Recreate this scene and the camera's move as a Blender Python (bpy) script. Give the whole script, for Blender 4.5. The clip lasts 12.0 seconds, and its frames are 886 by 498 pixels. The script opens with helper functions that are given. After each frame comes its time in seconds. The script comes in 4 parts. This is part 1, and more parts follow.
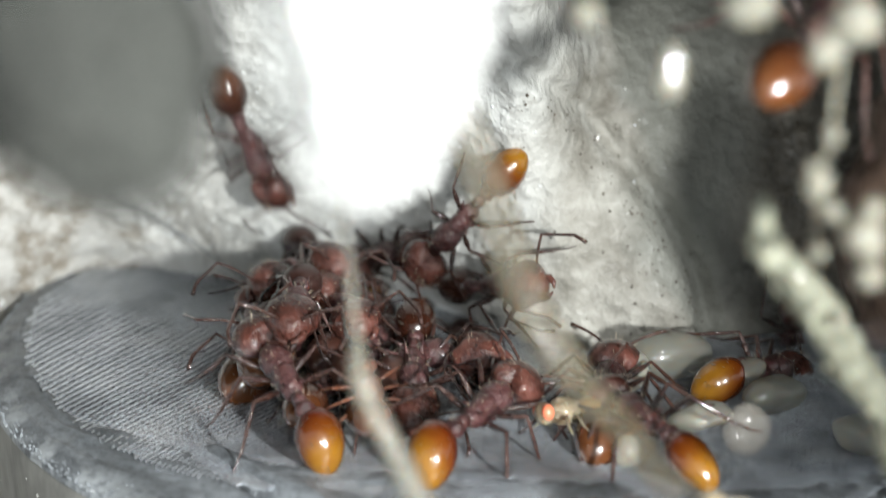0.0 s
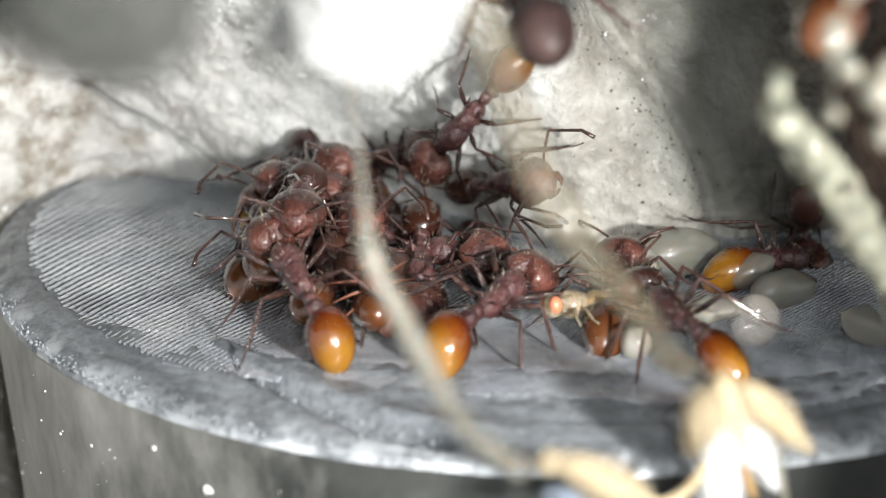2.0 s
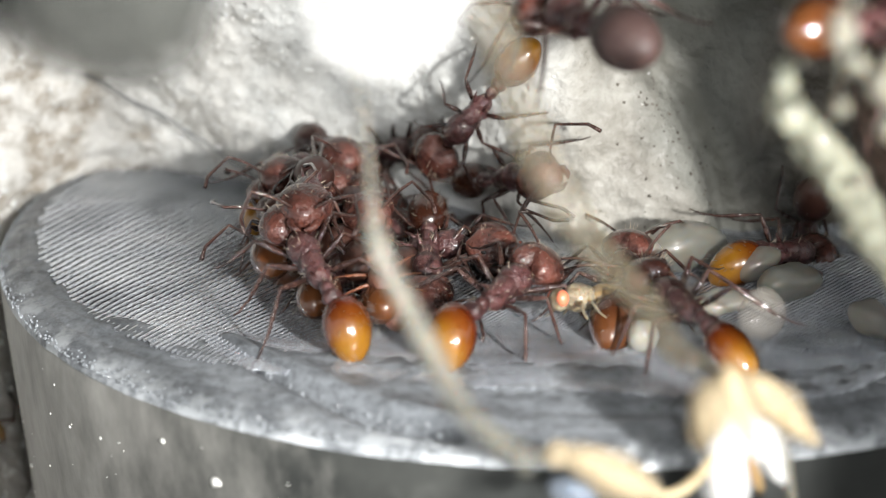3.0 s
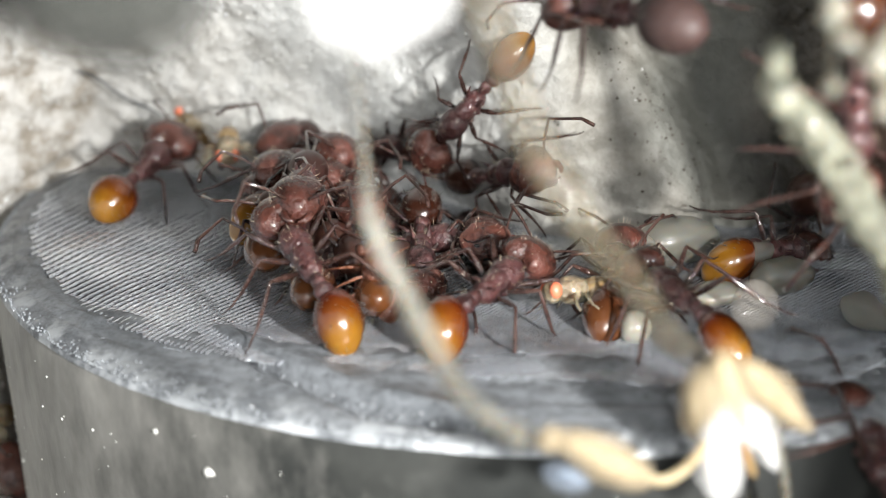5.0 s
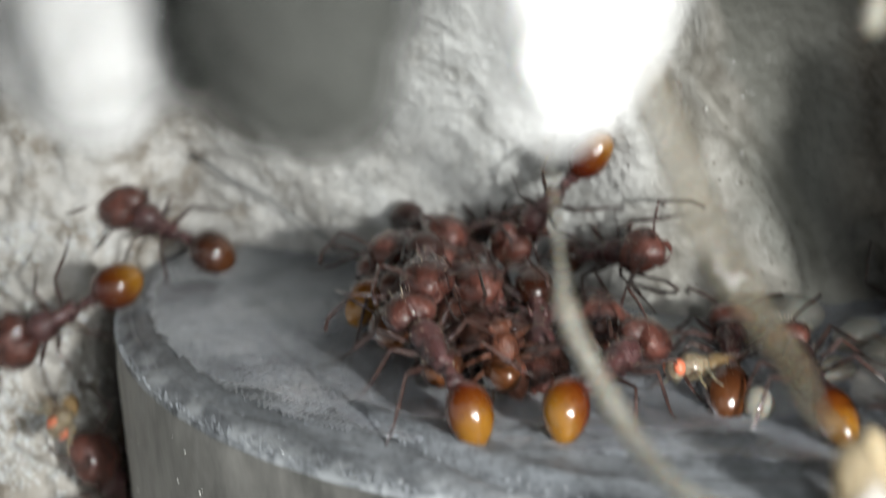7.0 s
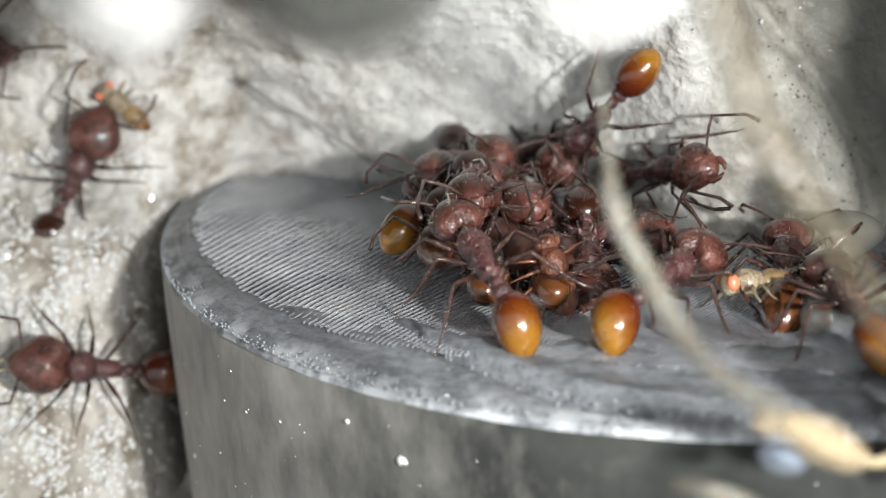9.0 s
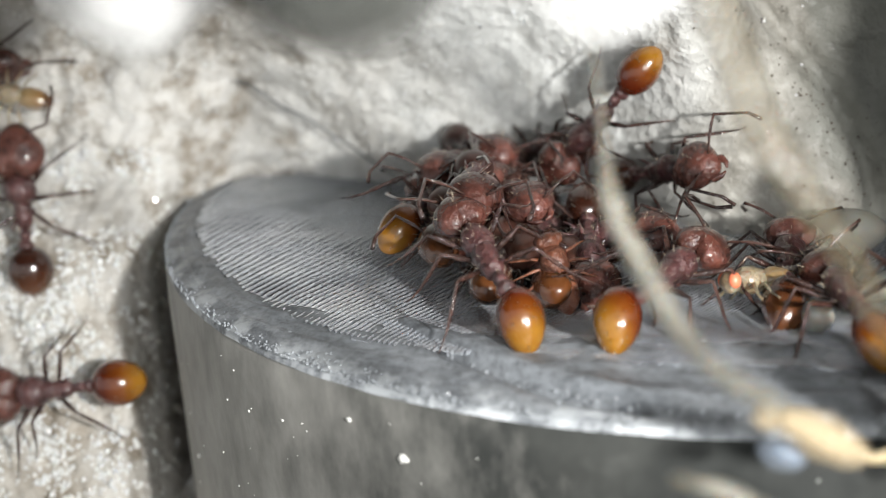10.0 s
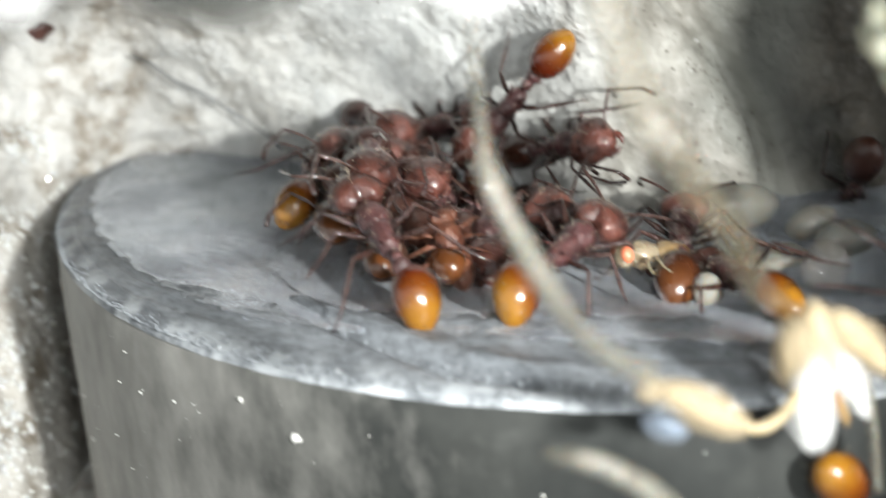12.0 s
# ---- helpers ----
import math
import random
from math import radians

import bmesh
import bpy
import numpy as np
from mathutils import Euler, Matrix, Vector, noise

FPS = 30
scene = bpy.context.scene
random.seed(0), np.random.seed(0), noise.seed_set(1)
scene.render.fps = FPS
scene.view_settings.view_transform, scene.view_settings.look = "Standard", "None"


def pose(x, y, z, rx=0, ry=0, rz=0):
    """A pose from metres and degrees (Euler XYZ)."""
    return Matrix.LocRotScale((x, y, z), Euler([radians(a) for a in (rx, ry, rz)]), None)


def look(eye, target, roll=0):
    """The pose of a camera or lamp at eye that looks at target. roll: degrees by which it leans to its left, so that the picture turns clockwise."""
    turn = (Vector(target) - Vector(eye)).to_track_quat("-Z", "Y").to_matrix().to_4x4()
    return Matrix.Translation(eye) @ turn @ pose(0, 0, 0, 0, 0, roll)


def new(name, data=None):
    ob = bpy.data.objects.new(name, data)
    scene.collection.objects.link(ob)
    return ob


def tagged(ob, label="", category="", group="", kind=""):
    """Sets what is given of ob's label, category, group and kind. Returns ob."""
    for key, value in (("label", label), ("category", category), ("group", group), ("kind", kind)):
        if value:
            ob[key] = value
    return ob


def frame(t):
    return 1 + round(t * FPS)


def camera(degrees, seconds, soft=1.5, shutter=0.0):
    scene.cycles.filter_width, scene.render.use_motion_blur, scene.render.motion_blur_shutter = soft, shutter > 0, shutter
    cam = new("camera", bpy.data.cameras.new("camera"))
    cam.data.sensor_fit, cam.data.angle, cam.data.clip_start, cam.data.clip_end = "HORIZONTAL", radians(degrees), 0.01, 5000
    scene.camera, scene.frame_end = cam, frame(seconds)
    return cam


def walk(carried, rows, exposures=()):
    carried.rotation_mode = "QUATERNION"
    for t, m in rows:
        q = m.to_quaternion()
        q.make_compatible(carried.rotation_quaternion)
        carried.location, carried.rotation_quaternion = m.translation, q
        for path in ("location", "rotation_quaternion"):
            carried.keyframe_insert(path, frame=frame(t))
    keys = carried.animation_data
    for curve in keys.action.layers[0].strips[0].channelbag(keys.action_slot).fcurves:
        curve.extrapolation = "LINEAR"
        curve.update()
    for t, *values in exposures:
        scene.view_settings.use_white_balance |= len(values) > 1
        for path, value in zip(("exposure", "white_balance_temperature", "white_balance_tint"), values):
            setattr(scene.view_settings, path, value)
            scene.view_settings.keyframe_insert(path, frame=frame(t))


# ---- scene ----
# The world is in metres; lengths below are in millimetres (MM), with the cap's top edge at height 10.
MM = 0.001
LIFT = 10.0


def mm(x, y, z):
    """A point given in millimetres from the middle of the cap's top edge, in the world's metres."""
    return Vector((x * MM, y * MM, (z + LIFT) * MM))


# ---- camera ----
cam = camera(40.0, 12.0, soft=1.0, shutter=0.8)
cam.data.dof.use_dof = True
cam.data.dof.focus_distance = 0.0335
cam.data.dof.aperture_fstop = 68.0


def eye_pose(x, y, z, yaw, pitch, roll):
    p = mm(x, y, z)
    return pose(p.x, p.y, p.z, 90 + pitch, 0, yaw) @ pose(0, 0, 0, 0, 0, roll)


PATH = [
    (0, -4.48, -41.11, 14.18, -1.08, -16.72, -1.36),
    (0.3, -4.45, -41.08, 14.40, -0.72, -16.21, -1.68),
    (0.5, -4.29, -41.23, 13.99, -0.40, -16.33, -1.83),
    (1, -4.11, -40.98, 13.15, -0.20, -17.94, -1.82),
    (1.5, -4.27, -41.13, 13.33, -0.38, -19.22, -1.83),
    (2, -4.60, -41.15, 13.12, -0.84, -19.88, -1.67),
    (2.5, -4.64, -41.21, 13.14, -0.68, -20.14, -1.73),
    (4.5, -4.57, -41.30, 13.02, -0.39, -20.04, -1.94),
    (5, -4.66, -41.44, 12.66, -0.90, -19.58, -1.60),
    (5.5, -4.68, -41.43, 12.75, -0.92, -19.55, -1.69),
    (6, -5.34, -41.18, 12.71, -1.22, -20.41, -1.31),
    (6.2, -5.73, -40.61, 12.51, -0.35, -20.46, -1.54),
    (6.5, -5.77, -41.29, 12.97, 2.03, -20.20, -2.91),
    (6.8, -7.37, -42.36, 13.36, -0.31, -18.75, -2.04),
    (7.1, -7.60, -42.57, 13.49, -0.01, -15.82, -2.07),
    (7.6, -7.49, -42.14, 12.58, 1.18, -17.13, -2.54),
    (9.5, -7.46, -42.25, 12.37, 2.72, -18.65, -3.38),
    (10, -7.28, -42.29, 12.30, 2.95, -18.43, -3.53),
    (10.5, -7.32, -42.31, 12.43, 2.83, -18.56, -3.41),
    (11, -7.22, -42.25, 12.30, 2.81, -18.53, -3.46),
    (11.3, -7.15, -42.24, 12.31, 2.23, -18.83, -3.31),
    (11.5, -6.91, -42.30, 12.14, 1.56, -18.42, -3.32),
    (11.8, -6.70, -42.29, 12.14, 0.25, -18.63, -2.92),
    (12, -6.56, -42.08, 12.12, -0.87, -19.61, -2.77),
]
walk(cam, [(t, eye_pose(*row)) for t, *row in PATH],
     [(0, -0.05, 6350, 6), (0.5, -0.05, 6350, 6), (1.5, 0.2, 6450, 8), (2.5, 0.2, 6550, 10), (6.0, 0.15, 6550, 10), (6.5, 0.02, 6550, 10), (7.0, -0.48, 6450, 8),
      (7.6, -0.1, 6450, 8), (9.5, -0.03, 6550, 10), (10.5, -0.03, 6520, 9), (11.5, 0.08, 6450, 8), (12, 0.25, 6420, 7)])

# ---- light ----
world = bpy.data.worlds.new("nest_box_air")
scene.world = world
world.use_nodes = True
world.node_tree.nodes["Background"].inputs["Color"].default_value = (0.93, 0.96, 0.97, 1)
world.node_tree.nodes["Background"].inputs["Strength"].default_value = 0.85


def area_lamp(name, place, target, size, watts, colour):
    data = bpy.data.lights.new(name, "AREA")
    data.shape, data.size, data.energy, data.color = "DISK", size * MM, watts, colour
    ob = new(name, data)
    ob.matrix_world = look(mm(*place), mm(*target))
    return ob


area_lamp("phone_light", (-1.5, -43, 12.3), (-8, -5, 1), 2, 0.0042, (1.0, 1.0, 0.99))
# a small torch held to one side; its beam is aimed past the feeding ants
torch = bpy.data.lights.new("torch_beam", "SPOT")
torch.energy, torch.color, torch.shadow_soft_size = 0.17, (1.0, 0.99, 0.97), 1.2 * MM
torch.spot_size, torch.spot_blend = radians(50), 1.0
new("torch_beam", torch).matrix_world = look(mm(12, -48, 13.5), mm(-11, -6, 2))


# ---- materials ----
def material(name, base, rough=0.5, metal=0.0, coat=0.0, sss=0.0, trans=0.0, ior=1.45, alpha=1.0):
    m = bpy.data.materials.new(name)
    m.use_nodes = True
    b = m.node_tree.nodes["Principled BSDF"]
    b.inputs["Base Color"].default_value = (*base, 1)
    b.inputs["Roughness"].default_value = rough
    b.inputs["Metallic"].default_value = metal
    b.inputs["Coat Weight"].default_value = coat
    b.inputs["Coat Roughness"].default_value = 0.08
    b.inputs["Subsurface Weight"].default_value = sss
    b.inputs["Subsurface Scale"].default_value = 0.0006
    b.inputs["Subsurface Radius"].default_value = (1.0, 0.5, 0.25)
    b.inputs["Transmission Weight"].default_value = trans
    b.inputs["IOR"].default_value = ior
    b.inputs["Alpha"].default_value = alpha
    return m


def noise_node(m, scale, detail=5.0, rough=0.6, coords="Object", stretch=None):
    t = m.node_tree
    tc = t.nodes.new("ShaderNodeTexCoord")
    n = t.nodes.new("ShaderNodeTexNoise")
    n.inputs["Scale"].default_value, n.inputs["Detail"].default_value, n.inputs["Roughness"].default_value = scale, detail, rough
    if stretch:
        mp = t.nodes.new("ShaderNodeMapping")
        mp.inputs["Scale"].default_value = stretch
        t.links.new(tc.outputs[coords], mp.inputs["Vector"])
        t.links.new(mp.outputs["Vector"], n.inputs["Vector"])
    else:
        t.links.new(tc.outputs[coords], n.inputs["Vector"])
    return n


def ramp(m, source, stops):
    r = m.node_tree.nodes.new("ShaderNodeValToRGB")
    e = r.color_ramp.elements
    e[0].position, e[0].color = stops[0][0], (*stops[0][1], 1)
    e[1].position, e[1].color = stops[-1][0], (*stops[-1][1], 1)
    for p, c in stops[1:-1]:
        k = e.new(p)
        k.color = (*c, 1)
    m.node_tree.links.new(source, r.inputs["Fac"])
    return r


def mix(m, fac, a, b, mode="MIX"):
    x = m.node_tree.nodes.new("ShaderNodeMix")
    x.data_type, x.blend_type = "RGBA", mode
    for value, i in ((fac, 0), (a, 6), (b, 7)):
        if isinstance(value, (int, float)):
            x.inputs[i].default_value = value
        elif isinstance(value, tuple):
            x.inputs[i].default_value = (*value, 1)
        else:
            m.node_tree.links.new(value, x.inputs[i])
    return x.outputs[2]


def base(m, out):
    m.node_tree.links.new(out, m.node_tree.nodes["Principled BSDF"].inputs["Base Color"])


def bump(m, height, strength, distance):
    b = m.node_tree.nodes.new("ShaderNodeBump")
    b.inputs["Strength"].default_value, b.inputs["Distance"].default_value = strength, distance
    m.node_tree.links.new(height, b.inputs["Height"])
    shader = m.node_tree.nodes["Principled BSDF"]
    if shader.inputs["Normal"].links:
        m.node_tree.links.new(shader.inputs["Normal"].links[0].from_socket, b.inputs["Normal"])
    m.node_tree.links.new(b.outputs["Normal"], shader.inputs["Normal"])


def make_plaster():
    """White crystalline plaster, stained brown in places; then grey rock, a smooth shaded slab and dark soil."""
    m = material("plaster", (0.6, 0.6, 0.57), 0.75)
    t = m.node_tree
    big = noise_node(m, 130, 4, 0.55)
    mid = noise_node(m, 620, 5, 0.65)
    fine = noise_node(m, 3000, 4, 0.7)
    cells = t.nodes.new("ShaderNodeTexVoronoi")
    cells.inputs["Scale"].default_value = 2400
    tc = t.nodes.new("ShaderNodeTexCoord")
    t.links.new(tc.outputs["Object"], cells.inputs["Vector"])
    stain = ramp(m, big.outputs["Fac"], [(0.31, (0.26, 0.215, 0.165)), (0.41, (0.43, 0.40, 0.355)), (0.55, (0.58, 0.572, 0.55))])
    grain = ramp(m, mid.outputs["Fac"], [(0.36, (0.42, 0.37, 0.31)), (0.50, (0.88, 0.87, 0.85)), (0.7, (1, 1, 1))])
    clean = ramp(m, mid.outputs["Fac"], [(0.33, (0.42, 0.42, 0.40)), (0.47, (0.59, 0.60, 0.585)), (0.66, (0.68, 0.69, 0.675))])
    white = mix(m, 0.95, stain.outputs["Color"], grain.outputs["Color"], "MULTIPLY")
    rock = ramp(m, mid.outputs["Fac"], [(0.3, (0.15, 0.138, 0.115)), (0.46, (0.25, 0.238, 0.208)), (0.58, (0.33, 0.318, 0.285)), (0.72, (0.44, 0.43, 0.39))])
    # slab and soil tones also carry the shade of the nest's right side
    shaded = ramp(m, big.outputs["Fac"], [(0.3, (0.12, 0.12, 0.102)), (0.5, (0.18, 0.18, 0.158)), (0.68, (0.24, 0.24, 0.215))])
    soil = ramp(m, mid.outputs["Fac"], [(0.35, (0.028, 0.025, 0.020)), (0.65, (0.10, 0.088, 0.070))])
    sep = t.nodes.new("ShaderNodeSeparateXYZ")
    t.links.new(tc.outputs["Object"], sep.inputs["Vector"])
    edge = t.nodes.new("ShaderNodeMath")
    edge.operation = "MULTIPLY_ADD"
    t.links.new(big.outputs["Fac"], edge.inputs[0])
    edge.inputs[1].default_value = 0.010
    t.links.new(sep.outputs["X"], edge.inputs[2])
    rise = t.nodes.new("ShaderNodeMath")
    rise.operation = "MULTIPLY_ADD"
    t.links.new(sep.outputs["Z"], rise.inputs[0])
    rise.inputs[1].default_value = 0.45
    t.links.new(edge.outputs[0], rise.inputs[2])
    to_shaded = t.nodes.new("ShaderNodeMapRange")
    to_shaded.inputs[1].default_value, to_shaded.inputs[2].default_value = 0.0092, 0.0102
    t.links.new(rise.outputs[0], to_shaded.inputs[0])
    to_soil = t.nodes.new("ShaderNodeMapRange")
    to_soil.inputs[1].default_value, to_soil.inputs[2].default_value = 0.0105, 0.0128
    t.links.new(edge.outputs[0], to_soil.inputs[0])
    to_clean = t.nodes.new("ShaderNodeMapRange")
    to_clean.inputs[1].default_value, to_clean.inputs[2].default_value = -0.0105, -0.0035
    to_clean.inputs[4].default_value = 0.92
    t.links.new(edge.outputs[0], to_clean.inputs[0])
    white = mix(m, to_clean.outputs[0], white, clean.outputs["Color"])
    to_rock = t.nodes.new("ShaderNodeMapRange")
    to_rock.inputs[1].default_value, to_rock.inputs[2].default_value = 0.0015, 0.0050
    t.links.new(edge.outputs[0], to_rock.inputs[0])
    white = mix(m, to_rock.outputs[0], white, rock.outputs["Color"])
    c = mix(m, to_shaded.outputs[0], white, shaded.outputs["Color"])
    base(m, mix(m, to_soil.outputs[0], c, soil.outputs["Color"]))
    rough = ramp(m, fine.outputs["Fac"], [(0.4, (0.8, 0.8, 0.8)), (0.66, (0.25, 0.25, 0.25))])
    t.links.new(rough.outputs["Color"], t.nodes["Principled BSDF"].inputs["Roughness"])
    bump(m, mid.outputs["Fac"], 0.45, 0.0005)
    bump(m, cells.outputs["Distance"], 0.35, 0.0002)
    bump(m, fine.outputs["Fac"], 0.5, 0.00014)
    return m


def make_wire():
    m = material("fine_wire", (0.4, 0.42, 0.43), 0.22, 0.82)
    dirt = noise_node(m, 400, 5, 0.6)
    c = ramp(m, dirt.outputs["Fac"], [(0.3, (0.52, 0.55, 0.60)), (0.5, (0.80, 0.84, 0.90)), (0.66, (0.93, 0.96, 1.0))])
    base(m, c.outputs["Color"])
    glint = noise_node(m, 9000, 2, 0.6)
    bump(m, glint.outputs["Fac"], 0.6, 0.00009)
    return m


def make_mesh_back():
    m = material("mesh_backing", (0.1, 0.1, 0.1), 0.6)
    n = noise_node(m, 500, 4, 0.6)
    c = ramp(m, n.outputs["Fac"], [(0.35, (0.012, 0.0125, 0.013)), (0.65, (0.035, 0.037, 0.039))])
    base(m, c.outputs["Color"])
    return m


def make_cap_grey():
    m = material("scuffed_grey_plastic", (0.2, 0.2, 0.2), 0.65)
    big = noise_node(m, 260, 4, 0.6)
    streak = noise_node(m, 900, 5, 0.6, stretch=(1, 1, 0.5))
    c = ramp(m, big.outputs["Fac"], [(0.3, (0.018, 0.020, 0.019)), (0.5, (0.028, 0.030, 0.0285)), (0.65, (0.042, 0.044, 0.041)), (0.78, (0.075, 0.077, 0.073))])
    s = ramp(m, streak.outputs["Fac"], [(0.35, (0.7, 0.7, 0.7)), (0.6, (1, 1, 1))])
    plastic = mix(m, 0.7, c.outputs["Color"], s.outputs["Color"], "MULTIPLY")
    # plaster dust on the side touching the wall, widened to imitate light falloff
    t = m.node_tree
    tc = t.nodes.new("ShaderNodeTexCoord")
    sep = t.nodes.new("ShaderNodeSeparateXYZ")
    t.links.new(tc.outputs["Object"], sep.inputs["Vector"])
    side = t.nodes.new("ShaderNodeMath")
    side.operation = "MULTIPLY_ADD"
    t.links.new(streak.outputs["Fac"], side.inputs[0])
    side.inputs[1].default_value = 0.012
    t.links.new(sep.outputs["X"], side.inputs[2])
    dust_and_falloff = t.nodes.new("ShaderNodeMapRange")
    dust_and_falloff.inputs[1].default_value, dust_and_falloff.inputs[2].default_value = -0.0010, -0.0120
    t.links.new(side.outputs[0], dust_and_falloff.inputs[0])
    base(m, mix(m, dust_and_falloff.outputs[0], plastic, (0.36, 0.352, 0.327)))
    m.node_tree.nodes["Principled BSDF"].inputs["Specular IOR Level"].default_value = 0.25
    bump(m, streak.outputs["Fac"], 0.15, 0.0002)
    return m


def make_rim():
    """Melted pale grey plastic: streaks drawn round the rim, chalky scuffs, a few pits."""
    m = material("frosted_rim", (0.4, 0.42, 0.44), 0.42)
    t = m.node_tree
    tc = t.nodes.new("ShaderNodeTexCoord")
    sep = t.nodes.new("ShaderNodeSeparateXYZ")
    t.links.new(tc.outputs["Object"], sep.inputs["Vector"])
    around = t.nodes.new("ShaderNodeMath")
    around.operation = "ARCTAN2"
    t.links.new(sep.outputs["Y"], around.inputs[0])
    t.links.new(sep.outputs["X"], around.inputs[1])
    flat = t.nodes.new("ShaderNodeCombineXYZ")
    t.links.new(sep.outputs["X"], flat.inputs[0])
    t.links.new(sep.outputs["Y"], flat.inputs[1])
    far = t.nodes.new("ShaderNodeVectorMath")
    far.operation = "LENGTH"
    t.links.new(flat.outputs[0], far.inputs[0])
    polar = t.nodes.new("ShaderNodeCombineXYZ")
    squeeze = t.nodes.new("ShaderNodeMath")
    squeeze.operation = "MULTIPLY"
    squeeze.inputs[1].default_value = 0.0022
    t.links.new(around.outputs[0], squeeze.inputs[0])
    t.links.new(squeeze.outputs[0], polar.inputs[0])
    t.links.new(far.outputs["Value"], polar.inputs[1])
    streak = t.nodes.new("ShaderNodeTexNoise")
    streak.inputs["Scale"].default_value, streak.inputs["Detail"].default_value, streak.inputs["Roughness"].default_value = 1100, 4, 0.6
    t.links.new(polar.outputs[0], streak.inputs["Vector"])
    c = ramp(m, streak.outputs["Fac"], [(0.32, (0.17, 0.182, 0.196)), (0.5, (0.22, 0.235, 0.252)), (0.68, (0.29, 0.31, 0.332))])
    big = noise_node(m, 420, 4, 0.6)
    stain = ramp(m, big.outputs["Fac"], [(0.32, (0.55, 0.56, 0.57)), (0.6, (1, 1, 1))])
    grain = noise_node(m, 3000, 5, 0.8)
    speck = ramp(m, grain.outputs["Fac"], [(0.38, (0.38, 0.38, 0.38)), (0.52, (0.85, 0.85, 0.85)), (0.62, (1.0, 1.0, 1.0))])
    toned = mix(m, 0.75, c.outputs["Color"], stain.outputs["Color"], "MULTIPLY")
    toned = mix(m, 0.8, toned, speck.outputs["Color"], "MULTIPLY")
    # chalky scuffs on the outermost lip
    lip = t.nodes.new("ShaderNodeMapRange")
    lip.inputs[1].default_value, lip.inputs[2].default_value = 0.0178, 0.0188
    t.links.new(far.outputs["Value"], lip.inputs[0])
    worn = noise_node(m, 900, 5, 0.7)
    patch = ramp(m, worn.outputs["Fac"], [(0.45, (0, 0, 0)), (0.58, (1, 1, 1))])
    where = t.nodes.new("ShaderNodeMath")
    where.operation = "MULTIPLY"
    t.links.new(lip.outputs[0], where.inputs[0])
    t.links.new(patch.outputs["Color"], where.inputs[1])
    base(m, mix(m, where.outputs[0], toned, (0.43, 0.452, 0.47)))
    bump(m, streak.outputs["Fac"], 0.22, 0.00025)
    bump(m, grain.outputs["Fac"], 0.5, 0.00008)
    return m


def make_chitin(name, dark, light, rough=0.3, sss=0.1, coat=0.35):
    m = material(name, light, rough, coat=coat, sss=sss)
    n = noise_node(m, 1400, 5, 0.65)
    c = ramp(m, n.outputs["Fac"], [(0.35, dark), (0.65, light)])
    base(m, c.outputs["Color"])
    f = noise_node(m, 6000, 3, 0.6)
    bump(m, n.outputs["Fac"], 0.6, 0.0003)
    bump(m, f.outputs["Fac"], 0.8, 0.00012)
    return m


def make_gaster(name, front, middle, tip):
    m = material(name, middle, 0.22, coat=0.8, sss=0.1)
    t = m.node_tree
    tc = t.nodes.new("ShaderNodeTexCoord")
    sep = t.nodes.new("ShaderNodeSeparateXYZ")
    t.links.new(tc.outputs["Generated"], sep.inputs["Vector"])
    r = ramp(m, sep.outputs["X"], [(0.10, tip), (0.36, middle), (0.66, front)])
    n = noise_node(m, 1800, 4, 0.6)
    s = ramp(m, n.outputs["Fac"], [(0.35, (0.75, 0.7, 0.65)), (0.6, (1, 1, 1))])
    base(m, mix(m, 0.6, r.outputs["Color"], s.outputs["Color"], "MULTIPLY"))
    return m


PLASTER = make_plaster()
MESH = make_mesh_back()
WIRE = make_wire()
CAP = make_cap_grey()
RIM = make_rim()
HEAD = make_chitin("red_brown_chitin", (0.032, 0.011, 0.008), (0.125, 0.044, 0.032), 0.24, 0.12, 0.6)
THORAX = make_chitin("purple_brown_chitin", (0.026, 0.011, 0.011), (0.105, 0.043, 0.041), 0.28, 0.12, 0.6)
LEG = make_chitin("dark_leg_chitin", (0.02, 0.010, 0.008), (0.065, 0.030, 0.023), 0.16, 0.05, 1.0)
AMBER = make_gaster("amber_gaster", (0.070, 0.011, 0.003), (0.125, 0.034, 0.004), (0.225, 0.100, 0.009))
BROWN = make_gaster("brown_gaster", (0.028, 0.009, 0.005), (0.055, 0.018, 0.007), (0.092, 0.032, 0.010))
DUSKY = make_gaster("dusky_gaster", (0.034, 0.014, 0.011), (0.052, 0.021, 0.015), (0.068, 0.027, 0.018))
# greyed gaster for a single ant, with shade put into its colour
SHADED_PLUM = make_gaster("shaded_plum_gaster", (0.030, 0.018, 0.0165), (0.040, 0.023, 0.021), (0.050, 0.028, 0.025))
DUSKY.node_tree.nodes["Principled BSDF"].inputs["Coat Weight"].default_value = 0.3
DUSKY.node_tree.nodes["Principled BSDF"].inputs["Roughness"].default_value = 0.38
SHADED_PLUM.node_tree.nodes["Principled BSDF"].inputs["Coat Weight"].default_value = 0.05
SHADED_PLUM.node_tree.nodes["Principled BSDF"].inputs["Roughness"].default_value = 0.6
EYE = material("black_eye", (0.012, 0.008, 0.007), 0.2, coat=0.6)
RED_EYE = material("fly_eye_red", (0.62, 0.17, 0.09), 0.35, coat=0.3, sss=0.2)
FLY = make_chitin("fly_body_tan", (0.15, 0.11, 0.065), (0.31, 0.26, 0.18), 0.4, 0.4)
WING = material("clear_wing", (0.5, 0.5, 0.47), 0.15, alpha=0.13)
